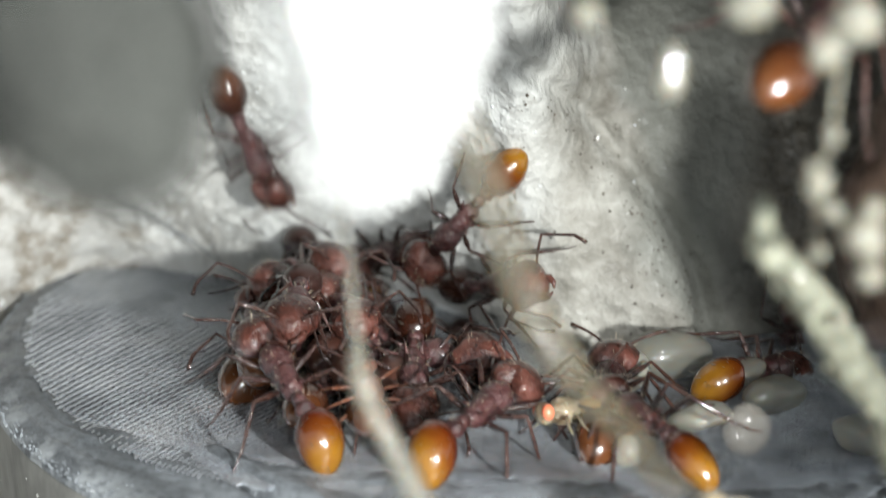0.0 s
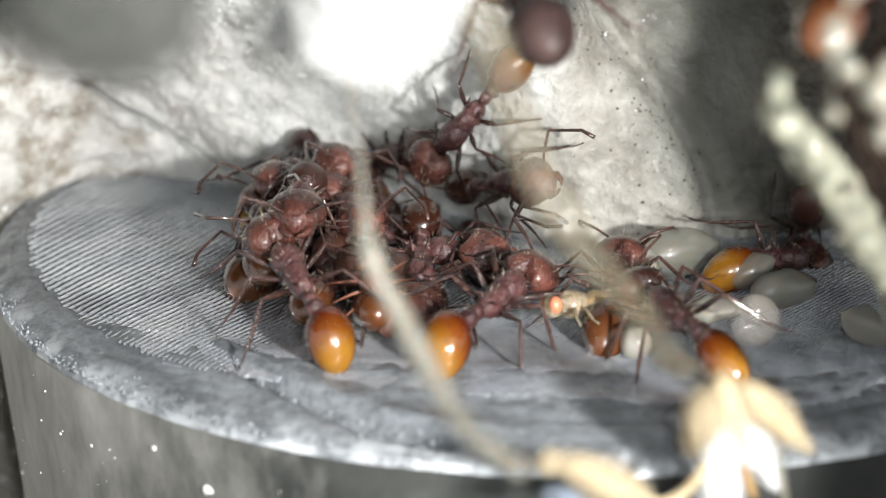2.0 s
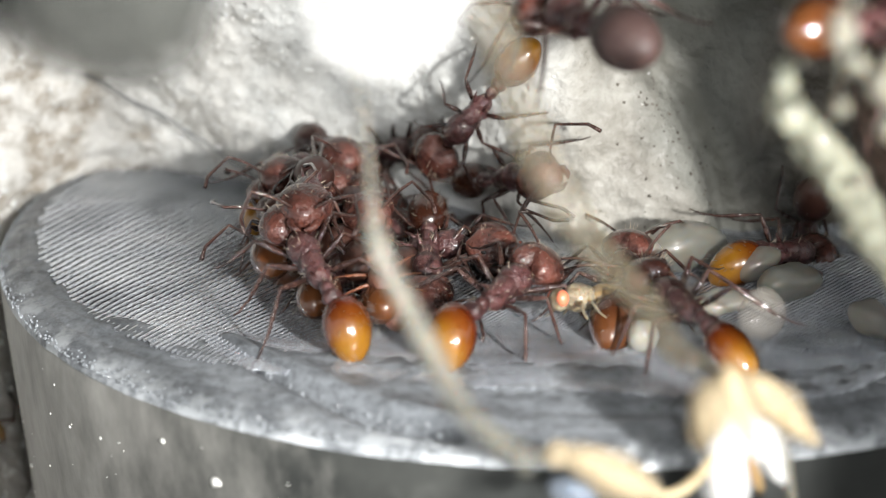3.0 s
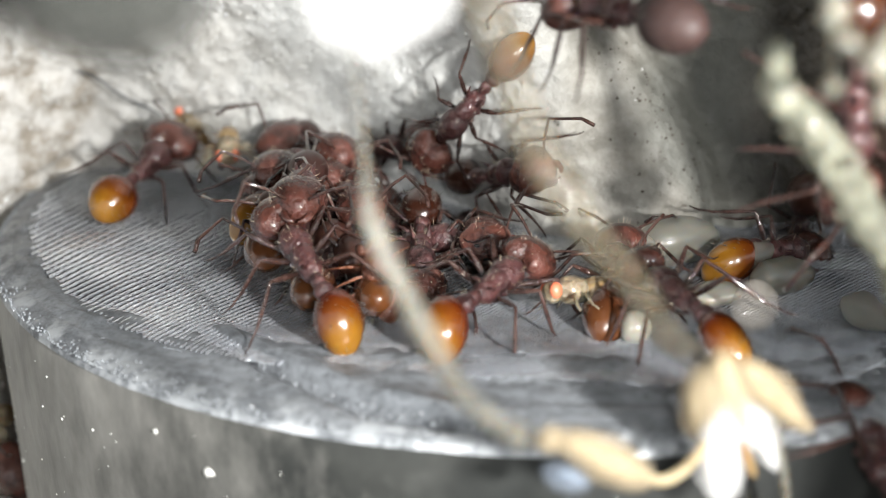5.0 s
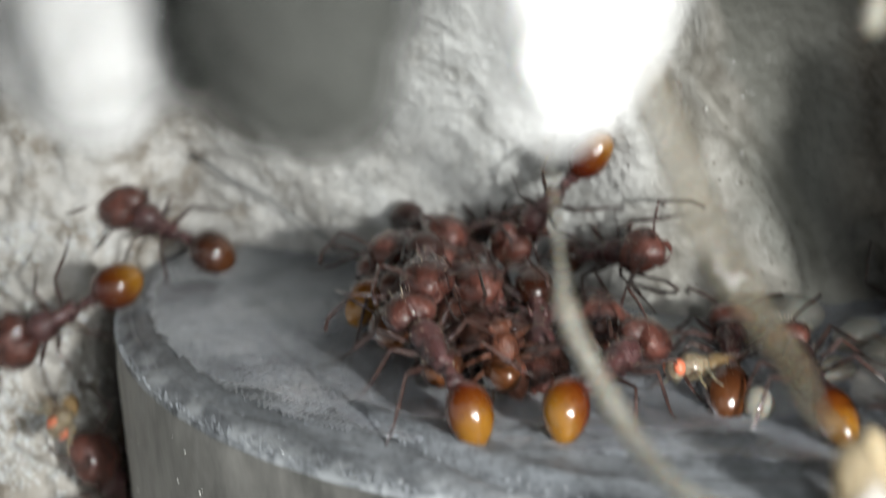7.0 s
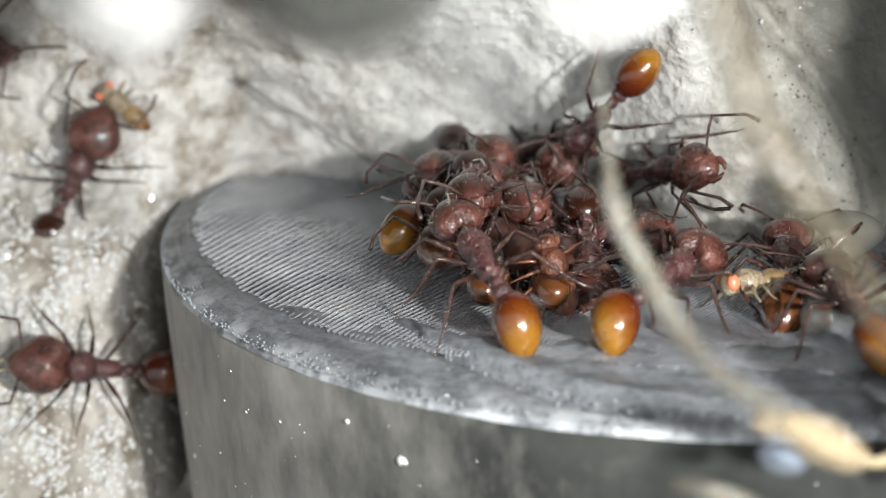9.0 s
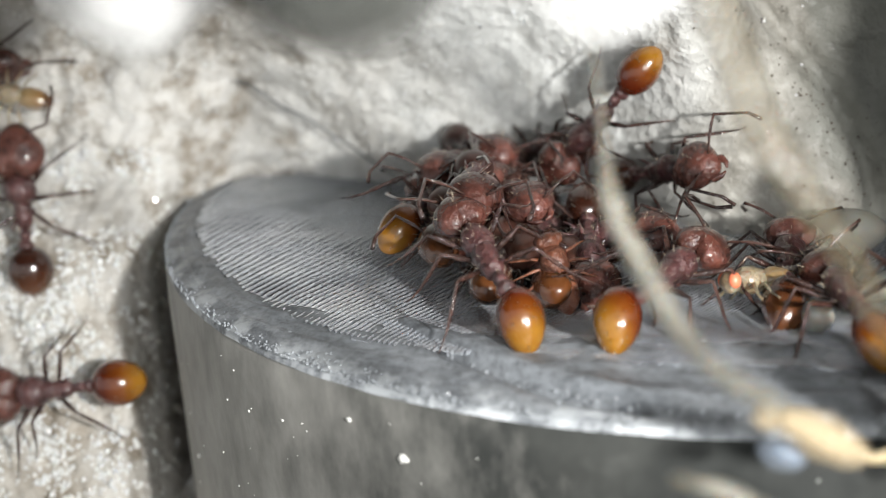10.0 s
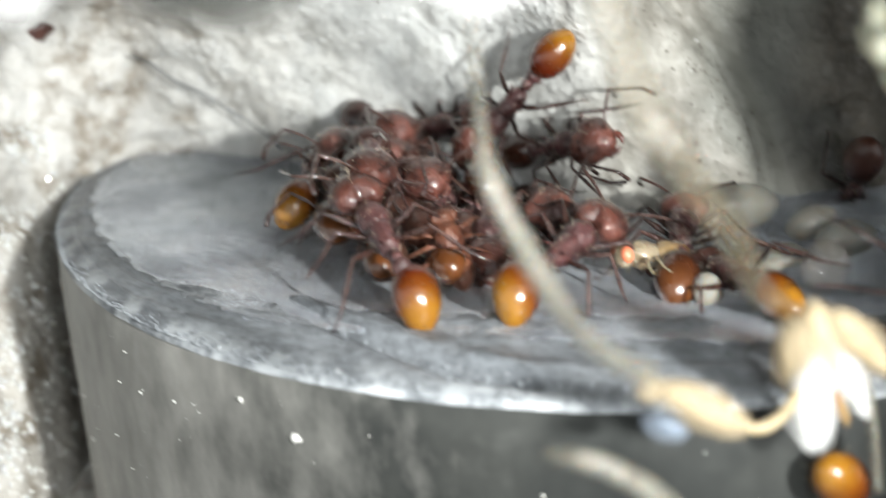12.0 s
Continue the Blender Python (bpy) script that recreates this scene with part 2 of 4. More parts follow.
LARVA = material("larva_skin", (0.36, 0.345, 0.30), 0.3, coat=0.4, sss=0.5, alpha=0.65)
LARVA_GREY = material("grey_larva_skin", (0.21, 0.205, 0.175), 0.3, coat=0.4, sss=0.4, alpha=0.5)
PUPA = material("clear_pupa", (0.38, 0.35, 0.31), 0.12, coat=0.6, alpha=0.26)
ROOT = make_chitin("pale_root", (0.085, 0.08, 0.06), (0.16, 0.155, 0.125), 0.45, 0.3)
ROOT_MOSSY = make_chitin("mossy_root", (0.05, 0.05, 0.036), (0.20, 0.20, 0.15), 0.7, 0.2, 0.1)
ROOT_CLEAR = make_chitin("translucent_root", (0.12, 0.114, 0.092), (0.20, 0.192, 0.16), 0.4, 0.3, 0.15)
ROOT_CLEAR.node_tree.nodes["Principled BSDF"].inputs["Alpha"].default_value = 0.55
BEIGE = make_chitin("beige_root", (0.09, 0.075, 0.048), (0.145, 0.125, 0.085), 0.5, 0.3)
BEIGE.node_tree.nodes["Principled BSDF"].inputs["Alpha"].default_value = 0.27
COTTON = make_chitin("white_tuft", (0.86, 0.86, 0.85), (0.94, 0.94, 0.93), 0.9, 0.3, 0.0)
HUSK = make_chitin("straw_husk", (0.32, 0.24, 0.12), (0.46, 0.39, 0.25), 0.55, 0.3, 0.05)
GLOW_FLUFF = material("glow_fluff", (0.9, 0.9, 0.89), 0.9, alpha=0.16)
HUSK_WHITE = make_chitin("white_husk", (0.68, 0.64, 0.56), (0.84, 0.81, 0.76), 0.6, 0.3, 0.05)
MOSS = make_chitin("dark_damp_clod", (0.035, 0.037, 0.033), (0.105, 0.108, 0.096), 0.95, 0.0, 0.0)
CHALK = make_chitin("chalky_clod", (0.76, 0.76, 0.745), (0.88, 0.88, 0.865), 0.9, 0.1, 0.0)
CHAFF = make_chitin("dull_chaff", (0.24, 0.19, 0.11), (0.36, 0.30, 0.19), 0.6, 0.2, 0.0)
HUSK_FUZZ = material("husk_down", (0.42, 0.34, 0.22), 0.9, alpha=0.2)
MOSS_FUZZ = material("damp_fuzz", (0.085, 0.088, 0.08), 0.95, alpha=0.22)
CHALK_FUZZ = material("chalk_fuzz", (0.78, 0.78, 0.77), 0.95, alpha=0.22)
CHIP = material("white_chip", (0.72, 0.72, 0.68), 0.5)
SOIL = make_chitin("dark_soil", (0.018, 0.015, 0.012), (0.07, 0.058, 0.045), 0.95, 0.0, 0.0)
BROWN_SOIL = make_chitin("brown_soil", (0.035, 0.020, 0.014), (0.13, 0.078, 0.052), 0.9, 0.0, 0.0)
BROWN_FUZZ = material("brown_fuzz", (0.11, 0.07, 0.05), 0.95, alpha=0.2)
CRUMB = make_chitin("brown_crumb", (0.06, 0.05, 0.04), (0.16, 0.14, 0.115), 0.9, 0.0, 0.0)
HAIR = material("pale_hair", (0.55, 0.47, 0.36), 0.12, coat=1.0)
GRIT = material("plaster_crystal", (0.66, 0.66, 0.64), 0.16, coat=0.6, sss=0.1)
RIM_GRIT = material("rim_crystal", (0.30, 0.32, 0.34), 0.3)
BLUE_DOWN = material("pale_blue_down", (0.24, 0.28, 0.34), 0.9, alpha=0.12)
BLUE = material("pale_blue_shell", (0.09, 0.115, 0.15), 0.4, sss=0.3)


# ---- mesh tools ----
def part(name, bm, mat, parent=None, label="", smooth=True):
    """One mesh object; the bmesh is in millimetres, in its parent's space."""
    bmesh.ops.scale(bm, vec=(MM, MM, MM), verts=bm.verts)
    data = bpy.data.meshes.new(name)
    bm.to_mesh(data)
    bm.free()
    data.materials.append(mat)
    if smooth:
        data.polygons.foreach_set("use_smooth", [True] * len(data.polygons))
    ob = new(name, data)
    ob.parent = parent
    if label:
        ob["label"] = label
    return ob


def lump(bm, place, size, turn=(0, 0, 0), rough=0.0, freq=1.0, seed=0.0, segments=20, rings=14, taper=0.0, power=1.0):
    """An ellipsoid of half-axes size, tapered along x and roughened by noise."""
    made = bmesh.ops.create_uvsphere(bm, u_segments=segments, v_segments=rings, radius=1.0)["verts"]
    spin = Euler([radians(a) for a in turn]).to_matrix()
    for v in made:
        c = v.co.copy()
        c = Vector((c.z, c.x, c.y))
        if power != 1.0:
            c *= (abs(c.x) ** power + abs(c.y) ** power + abs(c.z) ** power) ** (-1 / power)
        k = 1.0 + taper * c.x
        c = Vector((c.x * size[0], c.y * size[1] * k, c.z * size[2] * k))
        if rough:
            d = noise.noise(c * freq + Vector((seed, seed * 1.7, -seed)))
            c += c.normalized() * d * rough
        v.co = spin @ c + Vector(place)
    return made


def tube(bm, points, radii, sides=7):
    """A closed round tube along points, with a radius at each."""
    rings = []
    points = [Vector(p) for p in points]
    for i, p in enumerate(points):
        along = (points[min(i + 1, len(points) - 1)] - points[max(i - 1, 0)]).normalized()
        across = along.cross(Vector((0.31, 0.2, 0.93))).normalized()
        up = across.cross(along)
        rings.append([bm.verts.new(p + radii[i] * (math.cos(a) * across + math.sin(a) * up))
                      for a in (2 * math.pi * k / sides for k in range(sides))])
    for a, b in zip(rings, rings[1:]):
        for k in range(sides):
            bm.faces.new((a[k], a[(k + 1) % sides], b[(k + 1) % sides], b[k]))
    bm.faces.new(rings[0][::-1])
    bm.faces.new(rings[-1])


def curve_points(points, steps=6):
    """A smooth run through points (Catmull-Rom)."""
    p = [Vector(q) for q in points]
    p = [2 * p[0] - p[1]] + p + [2 * p[-1] - p[-2]]
    out = []
    for i in range(1, len(p) - 2):
        for k in range(steps):
            t = k / steps
            a, b, c, d = p[i - 1:i + 3]
            out.append(0.5 * ((2 * b) + (c - a) * t + (2 * a - 5 * b + 4 * c - d) * t * t + (3 * b - a - 3 * c + d) * t ** 3))
    out.append(p[-2])
    return out


def smoothstep(a, b, x):
    t = min(max((x - a) / (b - a), 0.0), 1.0)
    return t * t * (3 - 2 * t)


def thing(name, label, category, group="", kind=""):
    return tagged(new(name), label, category, group, kind)


# ---- setting ----
CONTACT = [(-16.5, 4.2), (-14.4, 4.2), (-11.4, 2.5), (-8.0, 1.2), (-5.0, 0.0), (-3.8, -1.2), (-2.4, -3.2), (-1.0, -5.0), (1.3, -6.6), (4.0, -5.4), (6.0, -5.2), (9.0, -4.4), (14.0, -2.5)]


def contact_y(x):
    """Depth at which the plaster meets the cap's top, in millimetres, eased over its bends."""
    xs, ys = zip(*CONTACT)
    return sum(float(np.interp(x + k * 0.35, xs, ys)) for k in range(-4, 5)) / 9


CONTACT_ROW = {}


def wall_y(x, z):
    """Depth of the plaster face at x and height z, in millimetres."""
    k = min(max((x + 12.0) / 10.0, 0.0), 1.0)
    lean = -(0.55 - 0.25 * k) * min(z, 5.5) - 0.6 * max(z - 5.5, 0)
    rock = 0.12 * z + 0.02 * z * abs(z)
    side = 0.6 - 0.6 * max(z - 6, 0) - 0.10 * (6 - min(z, 6)) - 0.035 * max(2 - z, 0) ** 2
    side += 4.0 * math.exp(-((x + 19.2) / 0.55) ** 2) * smoothstep(1.2, -1.6, z)
    if x not in CONTACT_ROW:
        CONTACT_ROW[x] = contact_y(x)
    side -= 3.0 * smoothstep(2.0, -1.5, z) * smoothstep(-19.3, -20.3, x)
    y = CONTACT_ROW[x] + lean + (rock - lean) * smoothstep(-2.0, 1.6, x)
    y += (side - y) * smoothstep(-16.5, -20.5, x)
    # a crease runs down between the pale rock and the dark slab beside it
    crease = 4.6 - 0.1 * z - 0.06 * z * abs(z)
    y += 0.7 * math.exp(-((x - crease) / 0.45) ** 2)
    return y


def relief(p):
    """Height of the plaster's lumps over its smooth face."""
    lumps = 0.42 * (0.45 - noise.voronoi(p * 0.95)[0][0]) + 0.34 * (0.4 - noise.voronoi(p * 2.1)[0][0])
    return 0.5 * noise.noise(p * 0.3) + 0.14 * noise.noise(p * 0.9) + lumps * (1 - 0.72 * smoothstep(-17, -12, p.x))


def build_wall():
    bm = bmesh.new()
    xs = [-60 + i * 2.0 for i in range(17)] + [-27.5 + i * 0.16 for i in range(262)] + [15 + i * 3.0 for i in range(18)]
    zs = [-10 + i * 0.16 for i in range(144)] + [14 + i * 3 for i in range(8)]
    grid = []
    for z in zs:
        row = []
        for x in xs:
            y = wall_y(x, z)
            p = Vector((x, y, z))
            d = relief(p) + 0.09 * noise.noise(p * 4.5)
            row.append(bm.verts.new((x + 0.08 * noise.noise(p * 2.1), y - d, z)))
        grid.append(row)
    for a, b in zip(grid, grid[1:]):
        for k in range(len(xs) - 1):
            bm.faces.new((a[k], a[k + 1], b[k + 1], b[k]))
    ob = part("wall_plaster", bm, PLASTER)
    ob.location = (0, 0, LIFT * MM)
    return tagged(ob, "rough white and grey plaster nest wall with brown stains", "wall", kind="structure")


def build_ground():
    bm = bmesh.new()
    bmesh.ops.create_grid(bm, x_segments=60, y_segments=60, size=70)
    for v in bm.verts:
        v.co.z = 0.5 * noise.noise(v.co * 0.25) - 0.3
    return tagged(part("ground", bm, PLASTER), "pale crumbly plaster nest floor", "floor", kind="structure")


def build_unseen_roof():
    """Unseen soil roof, added to block ambient light; clods and roots hang below it."""
    bm = bmesh.new()
    lower, upper = [], []
    for j in range(31):
        y = -27 + j * 2.0
        lower.append([])
        upper.append([])
        for i in range(51):
            x = -50 + i * 2.0
            d = 1.2 * noise.noise(Vector((x, y, 3)) * 0.2) + 0.4 * noise.noise(Vector((x, y, 7)) * 0.7)
            lower[-1].append(bm.verts.new((x, y, 16.5 + d)))
            upper[-1].append(bm.verts.new((x, y, 22)))
    for rows, flip in ((lower, True), (upper, False)):
        for a, b in zip(rows, rows[1:]):
            for k in range(50):
                f = (a[k], a[k + 1], b[k + 1], b[k])
                bm.faces.new(f[::-1] if flip else f)
    rim = [(lower[0], upper[0]), (upper[-1], lower[-1])]
    rim += [([r[-1] for r in lower], [r[-1] for r in upper]), ([r[0] for r in upper], [r[0] for r in lower])]
    for a, b in rim:
        for k in range(len(a) - 1):
            bm.faces.new((a[k], a[k + 1], b[k + 1], b[k]))
    ob = part("ceiling", bm, SOIL)
    ob.location = (0, 0, LIFT * MM)
    return tagged(ob, "unseen soil roof added to block light from above", "ceiling", kind="structure")


def lathe(bm, profile, steps, wobble=0.0, freq=1.0):
    rings = []
    for r, z in profile:
        ring = []
        for k in range(steps):
            a = 2 * math.pi * k / steps
            p = Vector((r * math.cos(a), r * math.sin(a), z))
            d = wobble * noise.noise(p * freq)
            ring.append(bm.verts.new(p + Vector((math.cos(a) * d, math.sin(a) * d, d * 0.6))))
        rings.append(ring)
    for a, b in zip(rings, rings[1:]):
        for k in range(steps):
            bm.faces.new((a[k], a[(k + 1) % steps], b[(k + 1) % steps], b[k]))
    return rings


def mesh_front(x):
    """The mesh ends in a flat arc towards the front, where the rim is wide."""
    return 9.4 - math.sqrt(23.8 ** 2 - (x + 0.33) ** 2) - 1.3 * smoothstep(-3, 5, x)


def rim_inner(a, z):
    x, y = 17.75 * math.cos(a), 0.8 + 17.75 * math.sin(a)
    if y < 0:
        y = max(y, mesh_front(x))
    return Vector((x, y, z))


def build_wires(top):
    """The weave of the mesh: half-round wires, drawn tighter towards one side as the cloth is stretched."""
    verts, faces = [], []
    offsets = [0.0]
    while offsets[-1] < 18:
        offsets.append(offsets[-1] + 0.245 + 0.0150 * offsets[-1])
    while offsets[0] > -18:
        offsets.insert(0, offsets[0] - max(0.15, 0.245 + 0.0150 * offsets[0]))
    cross = [-18 + 0.45 * k for k in range(81)]
    for weave, rows in ((0, offsets), (1, cross)):
        high = (0.09, 0.035)[weave]
        for k, s in enumerate(rows):
            turn = radians(34.5 - 1.08 * s) if weave == 0 else radians(-57)
            a = Vector((math.sin(turn), math.cos(turn), 0))
            b = Vector((-a.y, a.x, 0))
            base_point = Vector((-math.cos(radians(33)), math.sin(radians(33)), 0)) * s if weave == 0 else b * s
            wide = 0.50 * (0.054 + 0.0045 * max(s, -7)) if weave == 0 else 0.02
            last = None
            for i in range(-115, 116):
                t = i * 0.16
                p = base_point + a * t
                r = p.length
                q = Vector((p.x, p.y + 0.8, 0))
                over = mesh_front(q.x) - q.y if q.y < 0 and r < 18.1 else -9.0
                if r > 18.1 or q.length > 18.3 or over > 1.7:
                    last = None
                    continue
                wave = 0.008 * math.sin(t * math.pi / 0.22) if weave == 0 else -0.045
                q.z = 10.3 - 0.25 * smoothstep(0, 12, (1 - r / 17.9) * 40) + 0.012 + wave + 0.02 * noise.noise(p * 1.1)
                if over > -0.5:
                    q.z += (10.30 + 0.06 * noise.noise(p * 0.9) - q.z) * smoothstep(-0.5, 0.1, over)
                side = b * (wide * (1 + 0.2 * noise.noise(p * 3)))
                start = len(verts)
                verts += [q - side, q - side * 0.5 + Vector((0, 0, high)), q + side * 0.5 + Vector((0, 0, high)), q + side]
                if last is not None:
                    faces += [(last + c, last + c + 1, start + c + 1, start + c) for c in range(3)]
                last = start
    data = bpy.data.meshes.new("weave")
    data.from_pydata([tuple(v * MM) for v in verts], [], faces)
    data.materials.append(WIRE)
    data.polygons.foreach_set("use_smooth", [True] * len(data.polygons))
    ob = new("weave", data)
    ob.parent = top
    tagged(ob, kind="stuff")


def build_cap():
    cap = thing("bottle_cap", "round grey plastic bottle cap with a fine woven mesh top", "cap")
    bm = bmesh.new()
    rings = lathe(bm, [(18.6, 0), (19.0, 0.6), (19.0, 4), (19.02, 7), (19.02, 8.6), (18.98, 9.6), (18.9, 9.9)], 160, 0.05, 0.5)
    bm.faces.new(rings[0][::-1])
    part("skirt", bm, CAP, cap)
    # the rim is wider towards the front: its inner edge is a circle set back
    bm = bmesh.new()
    steps, rows = 360, []
    profile = [(0.0, 9.86), (0.02, 10.0), (0.10, 10.12), (0.24, 10.2), (0.36, 10.27), (0.42, 10.25), (0.50, 10.31), (0.64, 10.36), (0.74, 10.34), (0.82, 10.38), (0.92, 10.36), (1.0, 10.24)]
    levels = [0.0, 0.02, 0.05] + [0.10 + 0.03 * i for i in range(31)]
    for f in levels:
        z = float(np.interp(f, *zip(*profile)))
        row = []
        for k in range(steps):
            a = 2 * math.pi * k / steps
            out = Vector((18.95 * math.cos(a), 18.95 * math.sin(a), z))
            inn = rim_inner(a, z)
            p = out.lerp(inn, f)
            d = 0.09 * noise.noise(p * 0.7) + 0.07 * noise.noise(p * 2.4) + 0.05 * noise.noise(p * 6.0)
            # a fold in the melted plastic runs from the mesh out to the lip
            fold = float(np.interp(math.degrees(a), (228, 232, 239, 244, 249, 252, 262), (1.2, 1.04, 0.69, 0.51, 0.32, 0.24, 0.1)))
            sunk = 0.34 * math.exp(-((f - fold) / 0.055) ** 2) - 0.16 * math.exp(-((f - fold - 0.16) / 0.09) ** 2)
            sunk *= smoothstep(226, 233, math.degrees(a)) * smoothstep(264, 252, math.degrees(a))
            row.append(bm.verts.new(p + Vector((0, 0, d * (0.3 + f) - sunk))))
        rows.append(row)
    for a, b in zip(rows, rows[1:]):
        for k in range(steps):
            bm.faces.new((a[k], a[(k + 1) % steps], b[(k + 1) % steps], b[k]))
    part("rim", bm, RIM, cap, "frosted worn pale grey rim")
    bm = bmesh.new()
    profile = [(17.9 * (1 - i / 40), 10.3 - 0.25 * smoothstep(0, 12, i)) for i in range(40)] + [(0.05, 10.05)]
    rings = lathe(bm, profile, 120, 0.05, 0.35)
    bm.faces.new(rings[-1])
    for v in bm.verts:
        v.co.y += 0.8
        if v.co.y < 0 and v.co.y < mesh_front(v.co.x) + 0.1:
            v.co.z -= 0.45
    top = part("mesh_top", bm, MESH, cap, "grey woven mesh cloth")
    build_wires(top)
    # chips of plaster stuck to the skirt
    rng = random.Random(5)
    chips = [(radians(238.7), 8.35, 0.12), (radians(233.8), 9.0, 0.06), (radians(206), 4.5, 0.07)]
    chips += [(radians(rng.uniform(186, 300)), rng.uniform(3, 9.2), rng.choice((0.012, 0.014, 0.018, 0.022, 0.03, 0.04))) for _ in range(80)]
    for a, z, size in chips:
        bm = bmesh.new()
        lump(bm, (19.02 * math.cos(a), 19.02 * math.sin(a), z), (size * 1.3, size * 0.8, size), (0, 0, math.degrees(a) + 90), rough=size * 0.5, freq=20, segments=8, rings=6)
        part("speck", bm, CHIP, cap)
    return cap


def crystal(bm, p, size, rng):
    """A small sharp plaster crystal: a squashed octahedron."""
    turn = Euler((rng.uniform(0, 6), rng.uniform(0, 6), rng.uniform(0, 6))).to_matrix()
    axes = [Vector(a) for a in ((1, 0, 0), (0, 1, 0), (-1, 0, 0), (0, -1, 0), (0, 0, 1), (0, 0, -1))]
    v = [bm.verts.new(p + turn @ (a * size * rng.uniform(0.6, 1.3))) for a in axes]
    for k in range(4):
        bm.faces.new((v[k], v[(k + 1) % 4], v[4]))
        bm.faces.new((v[(k + 1) % 4], v[k], v[5]))


def build_grit():
    """Loose crystals over the plaster face and along the cap's rim."""
    rng = random.Random(21)
    bm = bmesh.new()
    for _ in range(4600):
        x, z = -27 + 30 * rng.random() ** 1.5, rng.uniform(-9, 9)
        if x > -4.5 and rng.random() < 0.96:
            continue
        p = Vector((x, wall_y(x, z), z))
        d = relief(p)
        near = 1.5 if z < 0 and x < -19 else 1.0
        crystal(bm, p + Vector((0, -d - 0.01, 0)), rng.uniform(0.03, 0.085) * near, rng)
    # coarse crumbling crystals low down beside the cap
    for _ in range(3400):
        x, z = rng.uniform(-28, -19.6), rng.uniform(-9.5, 2.5)
        p = Vector((x, wall_y(x, z), z))
        if noise.noise(p * 0.6) > -0.12:
            crystal(bm, p + Vector((0, -relief(p), 0)), rng.uniform(0.05, 0.17), rng)
    ob = part("plaster_grit", bm, GRIT, smooth=False)
    ob.location = (0, 0, LIFT * MM)
    tagged(ob, "loose white plaster crystals on the wall", "grit", kind="stuff")
    bm = bmesh.new()
    for _ in range(6000):
        a = rng.uniform(math.pi * 0.85, math.pi * 2.0)
        f = rng.random() ** 2.2
        out = Vector((18.95 * math.cos(a), 18.95 * math.sin(a), 10.1))
        inn = rim_inner(a, 10.36)
        crystal(bm, out.lerp(inn, f), rng.choice((0.012, 0.018, 0.025, 0.032, 0.045)), rng)
    tagged(part("rim_grit", bm, RIM_GRIT, smooth=False), "pale gritty crystals along the cap rim", "grit", kind="stuff")


def build_crumbs():
    """Dark soil crumbs clinging along the crease and the ridge of the rock."""
    rng = random.Random(8)
    bm = bmesh.new()
    for _ in range(240):
        z = rng.uniform(0.5, 8.5)
        x = 4.6 - 0.1 * z - 0.06 * z * abs(z) + rng.gauss(-0.6, 0.7)
        if rng.random() < 0.25:
            x = rng.uniform(-15, 3)
        p = Vector((x, wall_y(x, z), z))
        size = rng.choice((0.02, 0.03, 0.04, 0.06))
        crystal(bm, p + Vector((0, -relief(p) - 0.01, 0)), size, rng)
    ob = part("soil_crumbs", bm, CRUMB, smooth=False)
    ob.location = (0, 0, LIFT * MM)
    tagged(ob, "fine dark soil crumbs on the pale rock", "grit", kind="stuff")


# ---- ants ----
def stand(x, y, z, ax, ay, az, ux, uy, uz):
    """The pose of an ant whose feet are under x, y, z, that heads along a, with its back towards u."""
    a = Vector((ax, ay, az)).normalized()
    u = Vector((ux, uy, uz))
    u = (u - a * a.dot(u)).normalized()
    s = u.cross(a)
    m = Matrix(((a.x, s.x, u.x), (a.y, s.y, u.y), (a.z, s.z, u.z))).to_4x4()
    return Matrix.Translation(mm(x, y, z)) @ m


def build_leg(parent, side, index, lift, reach, spread=1.0):
    """One bent leg: femur, tibia and tarsus."""
    hip = Vector((0.55 - 0.42 * index, 0.22 * side, 0.72))
    swing = (0.85, 0.1, -0.75)[index] * reach
    knee = hip + Vector((swing * 0.75, 0.85 * side * spread, 0.55 * spread + lift))
    ankle = hip + Vector((swing * 1.45, 1.55 * side * spread, -0.35 + lift * 0.5))
    toe = hip + Vector((swing * 1.9, 2.05 * side * spread, -0.70))
    bm = bmesh.new()
    pts = [hip, hip.lerp(knee, 0.15), hip.lerp(knee, 0.55), hip.lerp(knee, 0.92), knee, knee.lerp(ankle, 0.12), knee.lerp(ankle, 0.6),
           ankle, ankle.lerp(toe, 0.2), ankle.lerp(toe, 0.6) + Vector((0, 0, -0.05)), toe]
    tube(bm, pts, [0.085, 0.06, 0.09, 0.055, 0.045, 0.045, 0.062, 0.04, 0.03, 0.026, 0.018], 7)
    leg = part("leg", bm, LEG, parent)
    leg["hip"] = tuple(hip * MM)
    leg["side"] = float(side)
    leg["index"] = float(index)


def build_antenna(parent, side, spread):
    bm = bmesh.new()
    a = Vector((2.35, 0.28 * side, 1.12))
    b = a + Vector((0.25, (0.75 + 0.3 * spread) * side, 0.45))
    c = b + Vector((0.95, 0.15 * side * spread, -0.45))
    d = c + Vector((0.35, -0.12 * side, -0.25))
    tube(bm, curve_points([a, a.lerp(b, 0.5) + Vector((0, 0, 0.06)), b], 3)[:-1] + [b, b.lerp(c, 0.3), b.lerp(c, 0.7), c, d],
         [0.045, 0.04, 0.04, 0.045, 0.05, 0.045, 0.05, 0.055, 0.065, 0.07, 0.075, 0.03][:7] + [0.045, 0.05, 0.055, 0.065, 0.03][:5], 6)
    part("antenna", bm, LEG, parent)


